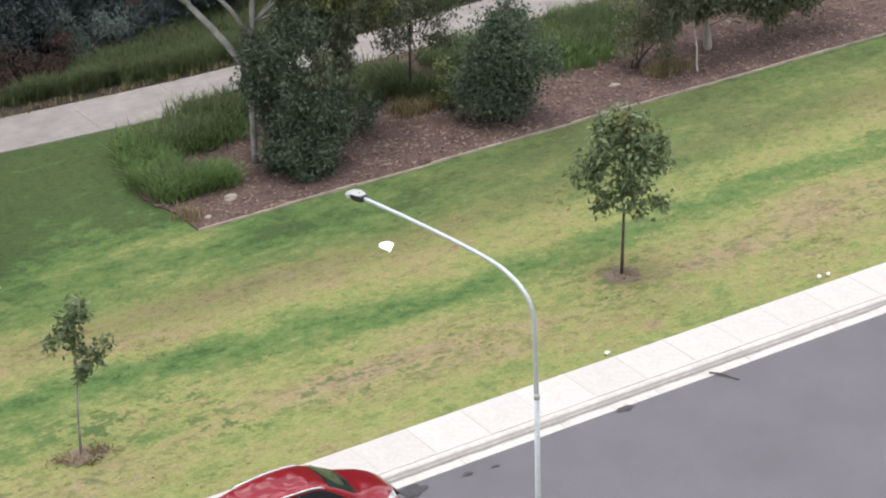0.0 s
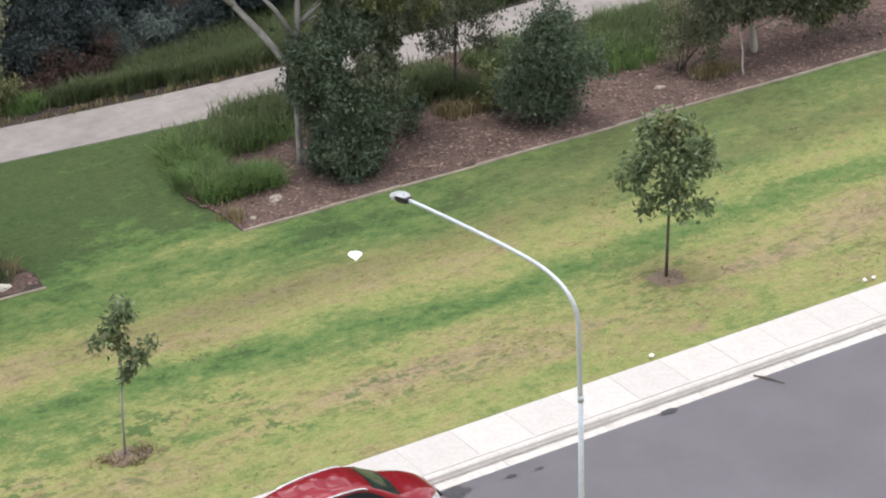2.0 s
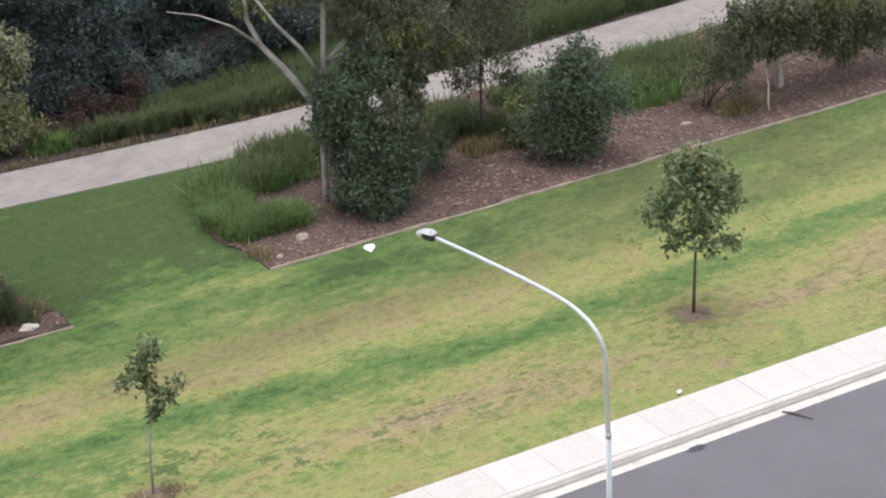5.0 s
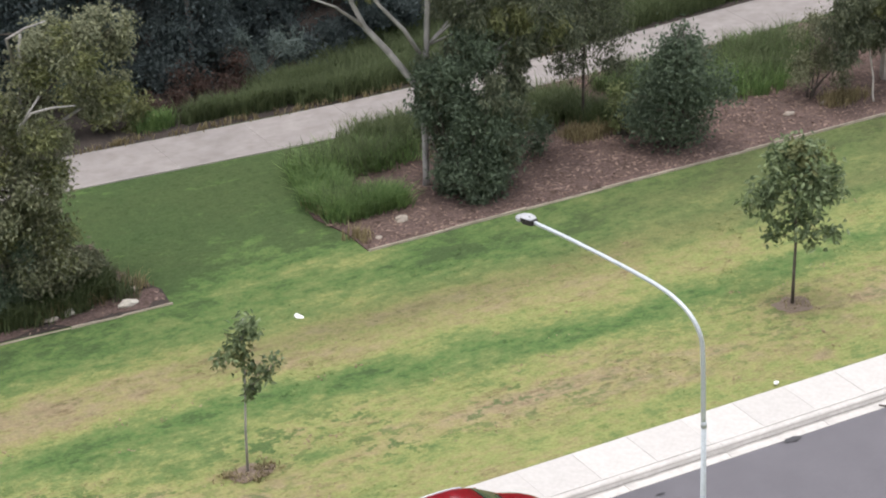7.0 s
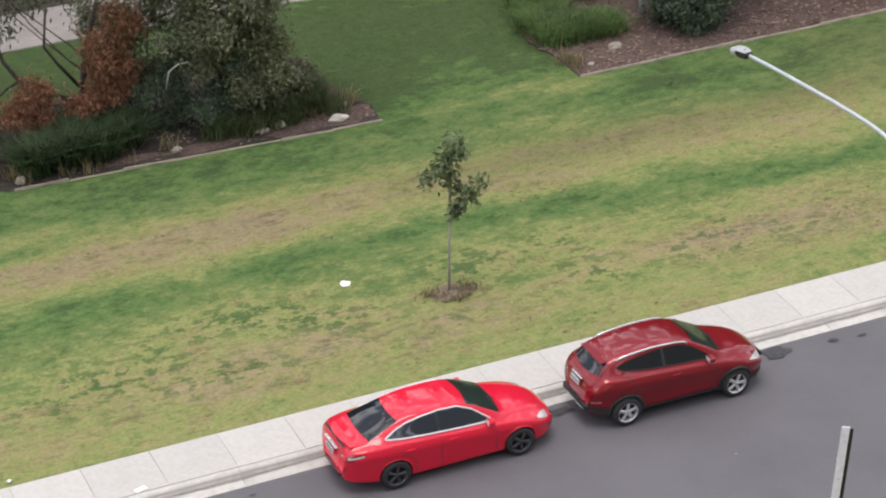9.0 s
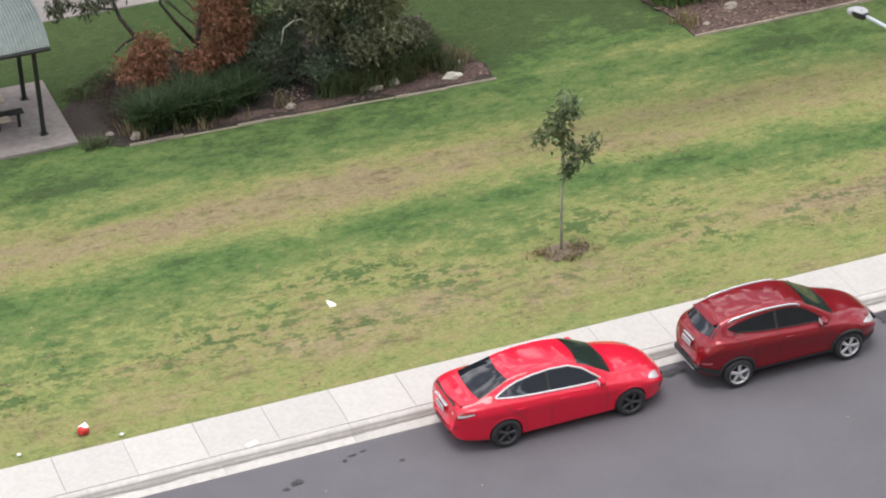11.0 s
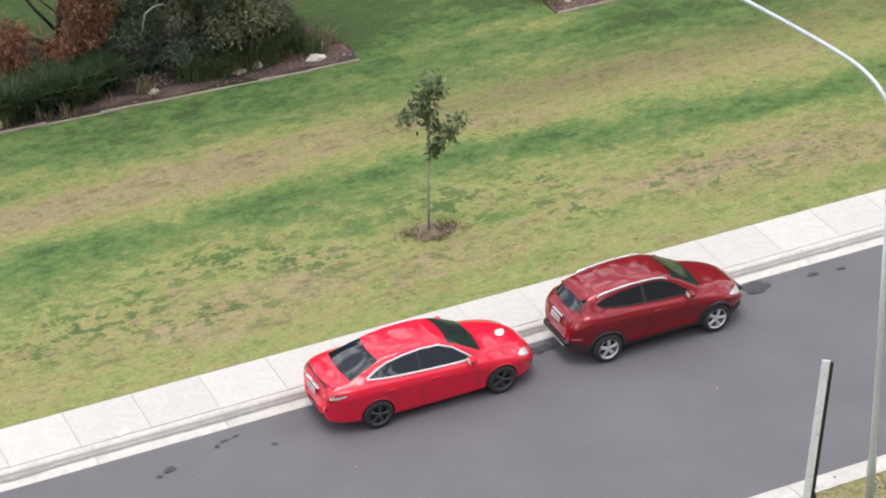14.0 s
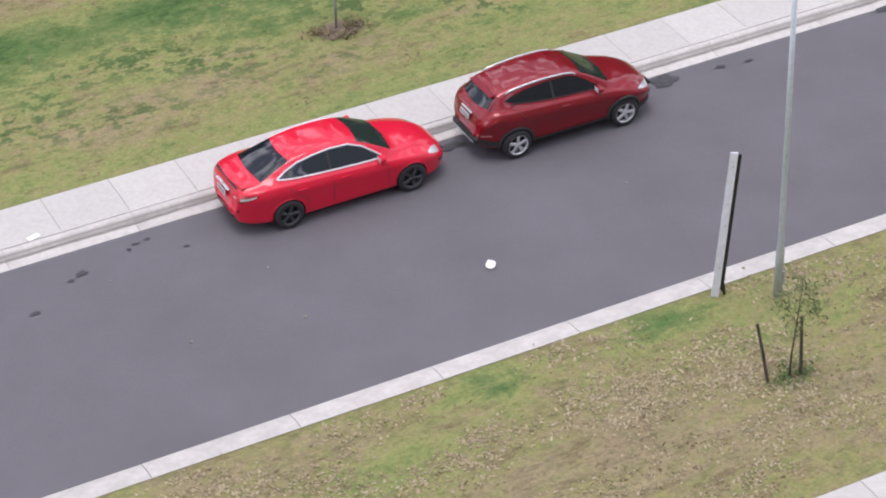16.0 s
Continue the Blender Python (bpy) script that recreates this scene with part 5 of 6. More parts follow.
    tree("pale_trunk_tree", 26, (31.3, 26.7, GRASS), [(31.42, 26.7, GRASS - 0.05, 0.09), (31.4, 26.7, 0.3, 0.15), (31.34, 26.66, 0.7, 0.12), (31.24, 26.6, 1.2, 0.065), (31.3, 26.6, 2.4, 0.06), (31.5, 26.6, 4.5, 0.04)],
         [(29.6, 26.3, 2.6, 1.1, 0.9, 0.9, 3000), (31.2, 26.1, 2.5, 0.9, 0.8, 0.7, 2400), (32.7, 26.2, 2.1, 1.0, 0.9, 0.9, 2800), (34.3, 26.3, 1.7, 1.0, 1.0, 0.9, 2800), (30.3, 26.0, 1.9, 0.5, 0.5, 0.5, 800), (31.5, 26.5, 4.3, 2.0, 1.5, 0.8, 4200), (35.5, 26.6, 3.2, 1.3, 1.2, 1.0, 2800), (33.6, 26.2, 1.2, 0.4, 0.4, 0.5, 300), (29.3, 25.9, 2.3, 0.7, 0.6, 0.8, 1700), (31.2, 25.8, 3.1, 1.2, 0.7, 0.6, 2400), (33.2, 25.8, 2.9, 1.3, 0.7, 0.6, 2400), (29.2, 25.6, 3.4, 0.9, 0.6, 0.5, 1500), (35.2, 25.6, 2.2, 1.0, 0.7, 0.7, 1800), (30.9, 25.7, 2.2, 0.7, 0.4, 0.5, 900), (32.6, 25.8, 1.7, 0.4, 0.3, 0.5, 420), (28.9, 25.6, 1.7, 0.4, 0.4, 0.6, 500)], BARK_WHITE, LEAF_SHADY, (0.17, 0.06), "low spreading gum with a pale trunk and drooping leaves", droop=0.8, clump=25, reach=False, more=[(LEAF_GUM, [(34.4, 25.9, 1.9, 0.8, 0.6, 0.7, 1500), (32.6, 25.7, 3.1, 0.9, 0.5, 0.4, 700), (33.6, 25.9, 1.2, 0.4, 0.4, 0.5, 400), (30.4, 25.7, 3.3, 0.8, 0.5, 0.4, 500)])],
         extra=[[(29.95, 25.35, GRASS - 0.03, 0.04), (29.93, 25.42, 0.4, 0.028), (30.03, 25.55, 0.9, 0.03), (30.06, 25.8, 1.6, 0.024), (30.3, 26.2, 2.6, 0.02)], [(31.3, 26.6, 1.0, 0.03), (31.9, 26.3, 1.3, 0.028), (32.5, 26.2, 1.2, 0.02), (33.2, 26.1, 1.45, 0.012)], [(31.9, 26.4, 0.9, 0.03), (32.2, 26.4, 1.05, 0.035), (32.6, 26.5, 0.85, 0.025)]])
    shrub("brown_shrub", 27, [(28.6, 26.8, 1.0, 0.7, 0.6, 0.8, 1500), (29.3, 26.5, 1.3, 0.6, 0.5, 0.9, 1400), (28.7, 26.9, 2.2, 0.7, 0.6, 0.7, 1200)], LEAF_OLIVE, (0.13, 0.04), "wispy grey-brown shrub on bark mulch")
    grass_patch("tall_grass", 51, [(13.5, 26.9, 0.8, 0.45, 2100), (12.5, 26.9, 0.5, 0.5, 700), (12.2, 27.8, 0.4, 0.6, 500), (12.8, 28.6, 0.6, 1.1, 1500), (14.6, 30.0, 1.9, 1.0, 1500), (13.2, 30.0, 0.7, 0.6, 700)], GRASS_TALL, "clumps of tall bright green grass in the mulch bed", 0.55, 0.03, 1.4)
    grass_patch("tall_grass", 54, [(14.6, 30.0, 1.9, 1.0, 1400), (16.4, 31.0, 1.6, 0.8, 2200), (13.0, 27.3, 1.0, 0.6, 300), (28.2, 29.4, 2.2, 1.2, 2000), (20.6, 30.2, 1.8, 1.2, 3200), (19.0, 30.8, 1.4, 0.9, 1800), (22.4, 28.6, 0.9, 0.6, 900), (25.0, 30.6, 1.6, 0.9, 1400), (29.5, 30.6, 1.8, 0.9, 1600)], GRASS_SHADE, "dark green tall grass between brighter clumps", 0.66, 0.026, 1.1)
    grass_patch("tall_grass", 52, [(27.5, 28.9, 1.6, 1.2, 1700), (29.5, 30.5, 1.8, 1.0, 900), (25.0, 30.6, 1.6, 0.9, 700)], GRASS_TALL, "tall green grass between the shrubs", 0.6, 0.024, 1.0)
    grass_patch("dry_grass", 53, [(21.3, 28.0, 0.8, 0.5, 500), (29.3, 26.0, 0.8, 0.4, 350), (12.0, 27.3, 0.3, 0.8, 70), (12.2, 25.3, 0.4, 0.4, 60)], STRAW, "dry straw-coloured grass at the edge of the bed", 0.4, 0.025, 0.8)


def build_bed_two():
    tree("spreading_tree", 61, (2.6, 26.9, GRASS), [(2.6, 26.9, GRASS - 0.05, 0.16), (2.7, 26.9, 1.4, 0.13), (3.0, 26.7, 3.2, 0.11), (3.3, 26.5, 5.2, 0.08), (3.5, 26.4, 7.6, 0.04)],
         # Last two blobs: unseen canopy added to shade the bed and grass below.
         [(3.2, 26.2, 1.8, 1.5, 1.2, 1.3, 6400), (3.0, 26.2, 3.6, 1.5, 1.3, 1.2, 6000), (2.2, 26.5, 2.6, 1.3, 1.2, 1.2, 4400), (3.3, 26.2, 5.3, 1.2, 1.2, 0.9, 3900), (4.0, 26.0, 7.0, 1.5, 1.3, 0.9, 3700), (5.3, 26.0, 5.7, 0.85, 0.8, 0.55, 2565), (5.5, 26.0, 7.3, 0.9, 0.9, 0.7, 2700), (1.6, 26.8, 5.8, 1.4, 1.3, 1.0, 4590), (4.4, 26.2, 1.1, 0.55, 0.6, 0.8, 900), (3.9, 26.0, 0.7, 0.6, 0.5, 0.5, 800), (-1.5, 28.0, 8.6, 3.0, 2.4, 1.2, 6750), (-4.6, 28.2, 7.8, 2.6, 2.2, 1.0, 4860)],
         BARK_PALE, LEAF_OLIVE, (0.15, 0.07), "large spreading tree with small olive-green leaves to the ground", clump=26, twig=0.1, twig_bark=BARK_DARK, more=[(LEAF_GUM, [(3.4, 25.7, 3.0, 1.2, 0.8, 1.3, 1100), (3.5, 25.6, 5.0, 1.1, 0.9, 0.9, 900), (4.2, 25.6, 7.0, 1.4, 1.0, 0.8, 1000), (5.4, 25.9, 5.9, 0.8, 0.7, 0.4, 700), (2.2, 26.0, 4.4, 0.9, 0.7, 0.8, 1300), (0.9, 26.3, 5.0, 1.3, 0.9, 1.0, 1300), (1.6, 26.0, 6.8, 1.5, 1.0, 0.9, 1300), (-0.6, 26.8, 6.6, 1.3, 1.0, 0.8, 900), (3.0, 25.6, 1.9, 1.1, 0.6, 1.0, 600)])],
         extra=[[(3.2, 26.6, 4.4, 0.05), (2.9, 25.5, 5.5, 0.045), (3.15, 25.15, 5.95, 0.038), (3.65, 25.1, 6.0, 0.03), (4.3, 25.1, 5.92, 0.018)], [(2.9, 25.5, 5.4, 0.04), (3.1, 25.2, 5.95, 0.034), (3.4, 25.15, 6.35, 0.022)], [(3.3, 26.4, 6.6, 0.05), (2.8, 25.4, 7.9, 0.036), (3.2, 25.1, 8.2, 0.028), (3.75, 25.1, 8.28, 0.016)], [(3.2, 26.6, 4.5, 0.06), (4.0, 26.3, 4.95, 0.05), (4.7, 26.1, 5.35, 0.04), (5.3, 26.0, 5.6, 0.025)], [(2.6, 26.9, 0.9, 0.05), (1.7, 26.2, 1.9, 0.03), (1.4, 25.75, 2.3, 0.024), (1.1, 25.6, 2.36, 0.022), (0.85, 25.6, 2.2, 0.019), (0.72, 25.55, 1.75, 0.012)]])
    tree("half_dead_tree", 62, (-0.7, 28.6, GRASS), [(-0.7, 28.6, GRASS - 0.05, 0.1), (-0.6, 28.6, 1.2, 0.09), (-0.3, 28.5, 2.6, 0.07), (0.3, 28.4, 4.4, 0.04)],
         [(-0.35, 27.2, 2.3, 0.6, 0.5, 0.6, 1300), (-2.3, 27.2, 1.6, 0.5, 0.45, 0.35, 900), (-2.75, 27.2, 1.2, 0.45, 0.4, 0.35, 800), (-2.3, 27.1, 0.95, 0.5, 0.4, 0.3, 700), (-1.1, 27.1, 1.05, 0.45, 0.4, 0.3, 800), (-0.4, 27.1, 1.35, 0.6, 0.45, 0.4, 1200), (0.2, 27.4, 3.1, 0.55, 0.5, 0.5, 900), (0.15, 27.2, 1.75, 0.35, 0.4, 0.4, 600)], BARK_DARK, LEAF_DEAD, (0.19, 0.055), "half-dead small tree with rust-brown leaves", droop=0.7, more=[(LEAF_SHADY, [(-4.3, 28.3, 2.7, 0.35, 0.35, 0.3, 260), (-3.6, 28.3, 2.55, 0.35, 0.3, 0.25, 200), (-3.1, 28.3, 2.75, 0.3, 0.3, 0.25, 160), (-2.3, 28.6, 3.6, 0.9, 0.7, 0.5, 280), (-3.3, 28.5, 3.7, 0.7, 0.6, 0.5, 220), (-1.2, 28.5, 3.8, 0.9, 0.7, 0.5, 260), (-2.7, 28.5, 2.7, 0.5, 0.5, 0.4, 110)])],
         extra=[[(-0.8, 28.6, 0.4, 0.06), (-1.7, 28.4, 1.0, 0.055), (-2.4, 28.3, 1.5, 0.06), (-2.75, 28.3, 2.1, 0.05), (-2.9, 28.3, 2.7, 0.045), (-2.7, 28.4, 4.0, 0.03)], [(-2.4, 28.3, 1.5, 0.045), (-2.75, 28.25, 1.38, 0.04), (-3.0, 28.2, 1.2, 0.02)], [(-2.9, 28.3, 2.4, 0.035), (-3.5, 28.3, 2.5, 0.025), (-4.3, 28.3, 2.85, 0.015)], [(-0.7, 28.6, 0.8, 0.05), (-1.3, 28.4, 1.7, 0.045), (-1.65, 28.3, 2.3, 0.04), (-1.5, 28.3, 3.4, 0.03)]])
    shrub("shrub", 63, [(0.7, 28.2, 1.6, 1.1, 1.0, 1.1, 4200), (1.1, 28.0, 3.2, 1.1, 1.0, 0.9, 3400), (-0.4, 29.2, 2.6, 0.8, 0.8, 0.7, 900), (-2.6, 29.3, 3.8, 0.7, 0.6, 0.5, 300)], LEAF_OLIVE, (0.13, 0.06), "olive-green shrub behind rust-brown foliage")
    shrub("low_shrub", 64, [(2.0, 25.9, 0.6, 0.9, 0.6, 0.6, 1700), (1.0, 26.5, 0.8, 0.9, 0.7, 0.7, 1900), (1.2, 26.4, 1.8, 0.9, 0.6, 0.8, 1900), (2.4, 25.8, 1.5, 0.8, 0.5, 0.8, 1500)], LEAF_DARK, (0.12, 0.05), "low dark shrub at the edge of the bed")
    for k, (x, y, r) in enumerate(((-2.75, 25.75, 0.42), (-1.95, 25.8, 0.42), (-1.1, 25.8, 0.4), (-0.4, 26.2, 0.4), (-1.5, 26.6, 0.45))):
        grass_patch("strap_leaf_plant", 165 + k, [(x, y, r, r * 0.9, 420)], GRASS_STRAP, "dark green strap-leaved clump behind the edging", 0.85, 0.045, 1.5, "plant")
    shrub("twiggy_shrub", 68, [(-3.3, 27.2, 0.45, 0.9, 0.8, 0.4, 700), (-2.6, 26.4, 0.35, 0.6, 0.5, 0.3, 400), (-3.6, 26.2, 0.3, 0.5, 0.5, 0.25, 260)], LEAF_BROWN, (0.14, 0.025), "low dull brown twiggy scrub in the bed")
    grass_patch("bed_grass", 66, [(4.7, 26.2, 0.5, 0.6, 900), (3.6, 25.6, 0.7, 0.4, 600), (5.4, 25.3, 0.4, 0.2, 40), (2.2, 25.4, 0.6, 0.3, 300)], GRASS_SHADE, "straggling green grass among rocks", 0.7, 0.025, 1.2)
    for x, y, rx, ry, k in ((5.35, 25.2, 0.85, 0.55, 7), (3.9, 25.0, 0.9, 0.32, 8), (1.6, 25.12, 1.3, 0.24, 6), (-0.6, 25.25, 1.0, 0.2, 5), (5.2, 26.6, 0.5, 0.8, 9)):
        soil_patch(x, y, rx, ry, k, 0.024, "brown soil and leaf litter in the bed", MULCH)
    grass_patch("bed_grass", 69, [(-4.4, 25.4, 0.35, 0.25, 120), (-3.9, 28.3, 0.5, 0.4, 160), (-3.2, 28.9, 0.6, 0.4, 160)], GRASS_SHADE, "straggling grass creeping into the bed", 0.18, 0.03, 2.0)
    grass_patch("dry_grass", 67, [(4.9, 26.3, 0.3, 0.5, 260), (5.6, 25.8, 0.4, 0.4, 60), (4.4, 25.6, 0.5, 0.2, 60), (3.2, 25.4, 0.8, 0.2, 110), (-3.4, 25.4, 0.5, 0.5, 40), (0.3, 25.2, 0.8, 0.2, 20), (-1.6, 25.15, 0.8, 0.12, 24)], STRAW, "dry straw-coloured grass along the edging", 0.45, 0.025, 0.9)


def build_forest():
    """Beyond the path: tall grass, scrub and a dark belt of trees."""
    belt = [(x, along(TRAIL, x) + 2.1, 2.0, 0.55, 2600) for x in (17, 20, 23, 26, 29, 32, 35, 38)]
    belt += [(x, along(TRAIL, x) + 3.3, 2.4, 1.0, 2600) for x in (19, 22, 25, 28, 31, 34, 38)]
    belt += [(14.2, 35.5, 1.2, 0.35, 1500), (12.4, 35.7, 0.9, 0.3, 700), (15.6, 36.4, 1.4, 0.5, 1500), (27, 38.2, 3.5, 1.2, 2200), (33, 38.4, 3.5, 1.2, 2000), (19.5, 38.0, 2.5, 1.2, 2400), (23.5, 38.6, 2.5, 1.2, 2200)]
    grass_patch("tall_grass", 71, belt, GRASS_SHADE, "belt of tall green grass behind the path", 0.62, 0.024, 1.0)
    grass_patch("tall_grass", 76, [(10.6, 35.9, 0.6, 0.35, 500), (18.5, 35.6, 1.8, 0.3, 600), (24, 35.6, 2.4, 0.3, 600), (30, 36.0, 2.4, 0.4, 600)], GRASS_TALL, "brighter green grass beside the path", 0.5, 0.026, 1.1)
    grass_patch("dry_grass", 72, [(x, along(TRAIL, x) + 1.4, 1.6, 0.08, 70) for x in (9, 12, 15, 18, 21, 24)], STRAW, "dry grass along the back of the path", 0.22, 0.03, 0.9)
    shrub("dry_shrub", 73, [(12.4, 36.9, 0.7, 1.1, 0.7, 0.7, 1600), (13.8, 36.8, 0.7, 0.9, 0.6, 0.7, 1200), (11.2, 36.6, 0.5, 0.8, 0.6, 0.5, 800)], LEAF_BROWN, (0.14, 0.04), "dull brown dry scrub beside the path")
    tree("bare_trunk_tree", 77, (13.0, 38.1, GRASS), [(13.0, 38.1, GRASS - 0.05, 0.1), (12.98, 38.1, 1.4, 0.085), (12.95, 38.1, 3.0, 0.075), (12.9, 38.2, 5.0, 0.06)],
         [(12.9, 38.2, 4.6, 1.4, 0.9, 0.9, 3000), (13.8, 38.2, 3.9, 0.8, 0.6, 0.5, 900)], BARK_BROWN, LEAF_FOREST, (0.15, 0.075), "dark tree with a bare brown trunk beside the path", clump=18, twig=0.12)
    for i, (x, y, h) in enumerate(((9.6, 38.3, 1.0), (11.4, 38.6, 1.2), (15.6, 38.4, 1.1), (17.4, 38.0, 1.1), (18.9, 38.6, 1.3), (20.6, 39.0, 1.2), (22.4, 39.4, 1.2), (24.6, 39.8, 1.1), (27.0, 40.2, 1.1), (30.0, 40.6, 1.2))):
        shrub("undergrowth", 80 + i, [(x, y, h * 0.6, 1.0, 0.7, h * 0.6, 1500), (x + 0.7, y + 0.3, h * 0.9, 0.8, 0.6, h * 0.6, 1100)], LEAF_FOREST, (0.15, 0.07), "dark bushy undergrowth at the foot of the trees", group="forest undergrowth", clump=14)
    shrub("yellow_shrub", 78, [(22.2, 27.4, 0.7, 0.45, 0.4, 0.55, 420), (22.0, 27.5, 1.3, 0.35, 0.35, 0.4, 240)], LEAF_LIGHT, (0.16, 0.07), "wispy yellow-green shrub beside a dark rounded shrub")
    shrub("light_shrub", 74, [(9.3, 36.3, 1.0, 0.9, 0.7, 0.8, 1500), (10.2, 36.2, 0.6, 0.7, 0.6, 0.5, 700), (8.2, 36.6, 1.7, 0.9, 0.7, 0.9, 1200)], LEAF_GUM, (0.14, 0.07), "pale green leafy shrub beside the path")
    shrub("fern_shrub", 75, [(14.9, 37.4, 0.9, 0.7, 0.5, 0.6, 420), (15.8, 37.4, 1.2, 0.8, 0.5, 0.7, 420), (14.2, 37.5, 1.7, 0.5, 0.4, 0.4, 200)], LEAF_FERN, (0.3, 0.035), "feathery grey-green shrub at the forest edge")
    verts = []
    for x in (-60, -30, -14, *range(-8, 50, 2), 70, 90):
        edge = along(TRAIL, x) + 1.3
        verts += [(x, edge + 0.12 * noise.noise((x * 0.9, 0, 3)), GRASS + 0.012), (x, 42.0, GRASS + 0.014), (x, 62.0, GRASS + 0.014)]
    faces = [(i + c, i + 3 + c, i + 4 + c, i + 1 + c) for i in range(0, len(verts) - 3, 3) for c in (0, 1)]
    tagged(link("forest_floor", mesh_of("forest_floor", verts, faces), None, (SHADED_LITTER,)), "dark leaf litter under the trees behind the path", "ground", kind="structure")
    rng = random.Random(9)
    k = 0
    for row, y in enumerate((39.5, 43.0, 47.5, 53.0)):
        x = -8.0 + row * 1.3
        while x < 52 + 5 * row:
            yy, s = y + rng.uniform(-1, 1), rng.uniform(0.85, 1.25)
            gap = 24.5 < x < 33 and row == 0
            h = (5.2, 9.0, 12.0 + 12.0 * rng.random(), 15.0 + 13.0 * rng.random())[row] * s * (0.45 if gap else 1.0)
            mat = LEAF_FOREST if x < 22 else (LEAF_SHADY, LEAF_DARK, LEAF_FOREST)[k % 3]
            n = int(6000 / (1 + 0.9 * row))
            blobs = [(x + rng.uniform(-1, 1), yy + rng.uniform(-0.6, 0.4), h * f, 1.6 * s, 1.3 * s, h * 0.2, n) for f in (0.18, 0.4, 0.65, 0.88)]
            tree("forest_tree", 100 + k, (x, yy, GRASS), [(x, yy, GRASS - 0.05, 0.14), (x + 0.1, yy, h * 0.4, 0.1), (x, yy + 0.1, h * 0.95, 0.03)],
                 blobs, BARK_DARK, mat, (0.15, 0.075) if row < 2 else (0.5, 0.26), "dark dense tree in the belt behind the path", group="forest trees", droop=0.5, reach=row < 2, clump=18 if row < 2 else 0, twig=0.13)
            x += rng.uniform(2.6, 3.6)
            k += 1


build_beds()
build_street_trees()
build_park_trees()
build_bed_two()
build_forest()
lawn_tufts()
lawn_stalks()


# ---- street furniture, shelter, small things ----
PAPER = plain("white_paper", (0.86, 0.86, 0.86), 0.7, dirt=0.02)
BOARD_PALE = speckled("pale_board", (0.8, 0.82, 0.92), (0.9, 0.91, 0.98), 9, 0.4, big=5.0, bump=0.05, far=0.3)
BOARD_BLACK = plain("black_board", (0.015, 0.015, 0.016), 0.5)
HEAD_GREY = plain("lamp_head_grey", (0.4, 0.415, 0.43), 0.45)
DIFFUSER = plain("lamp_lens", (0.6, 0.62, 0.63), 0.15, 0.0, 0.5)
ROOFING = speckled("roof_sheet", (0.15, 0.185, 0.175), (0.21, 0.25, 0.235), 5, 0.6, 0.1, big=1.5, bump=0.0, far=0.12)
POST_BLACK = plain("black_steel", (0.018, 0.019, 0.02), 0.45)
SLAB = speckled("shelter_concrete", (0.21, 0.188, 0.176), (0.29, 0.263, 0.247), 5, 0.9, big=1.0, bump=0.1, far=0.3)
DIRT = speckled("gutter_dirt", (0.2, 0.19, 0.175), (0.32, 0.305, 0.285), 9, 0.9, bump=0.1)
RED_CARD = plain("red_card", (0.6, 0.035, 0.03), 0.6)
STAIN = speckled("oil_stain", (0.03, 0.03, 0.033), (0.06, 0.06, 0.066), 8, 0.6, bump=0)
RENDER_WALL = speckled("wall_render", (0.42, 0.41, 0.4), (0.54, 0.53, 0.52), 3, 0.9, big=0.4, bump=0.1)


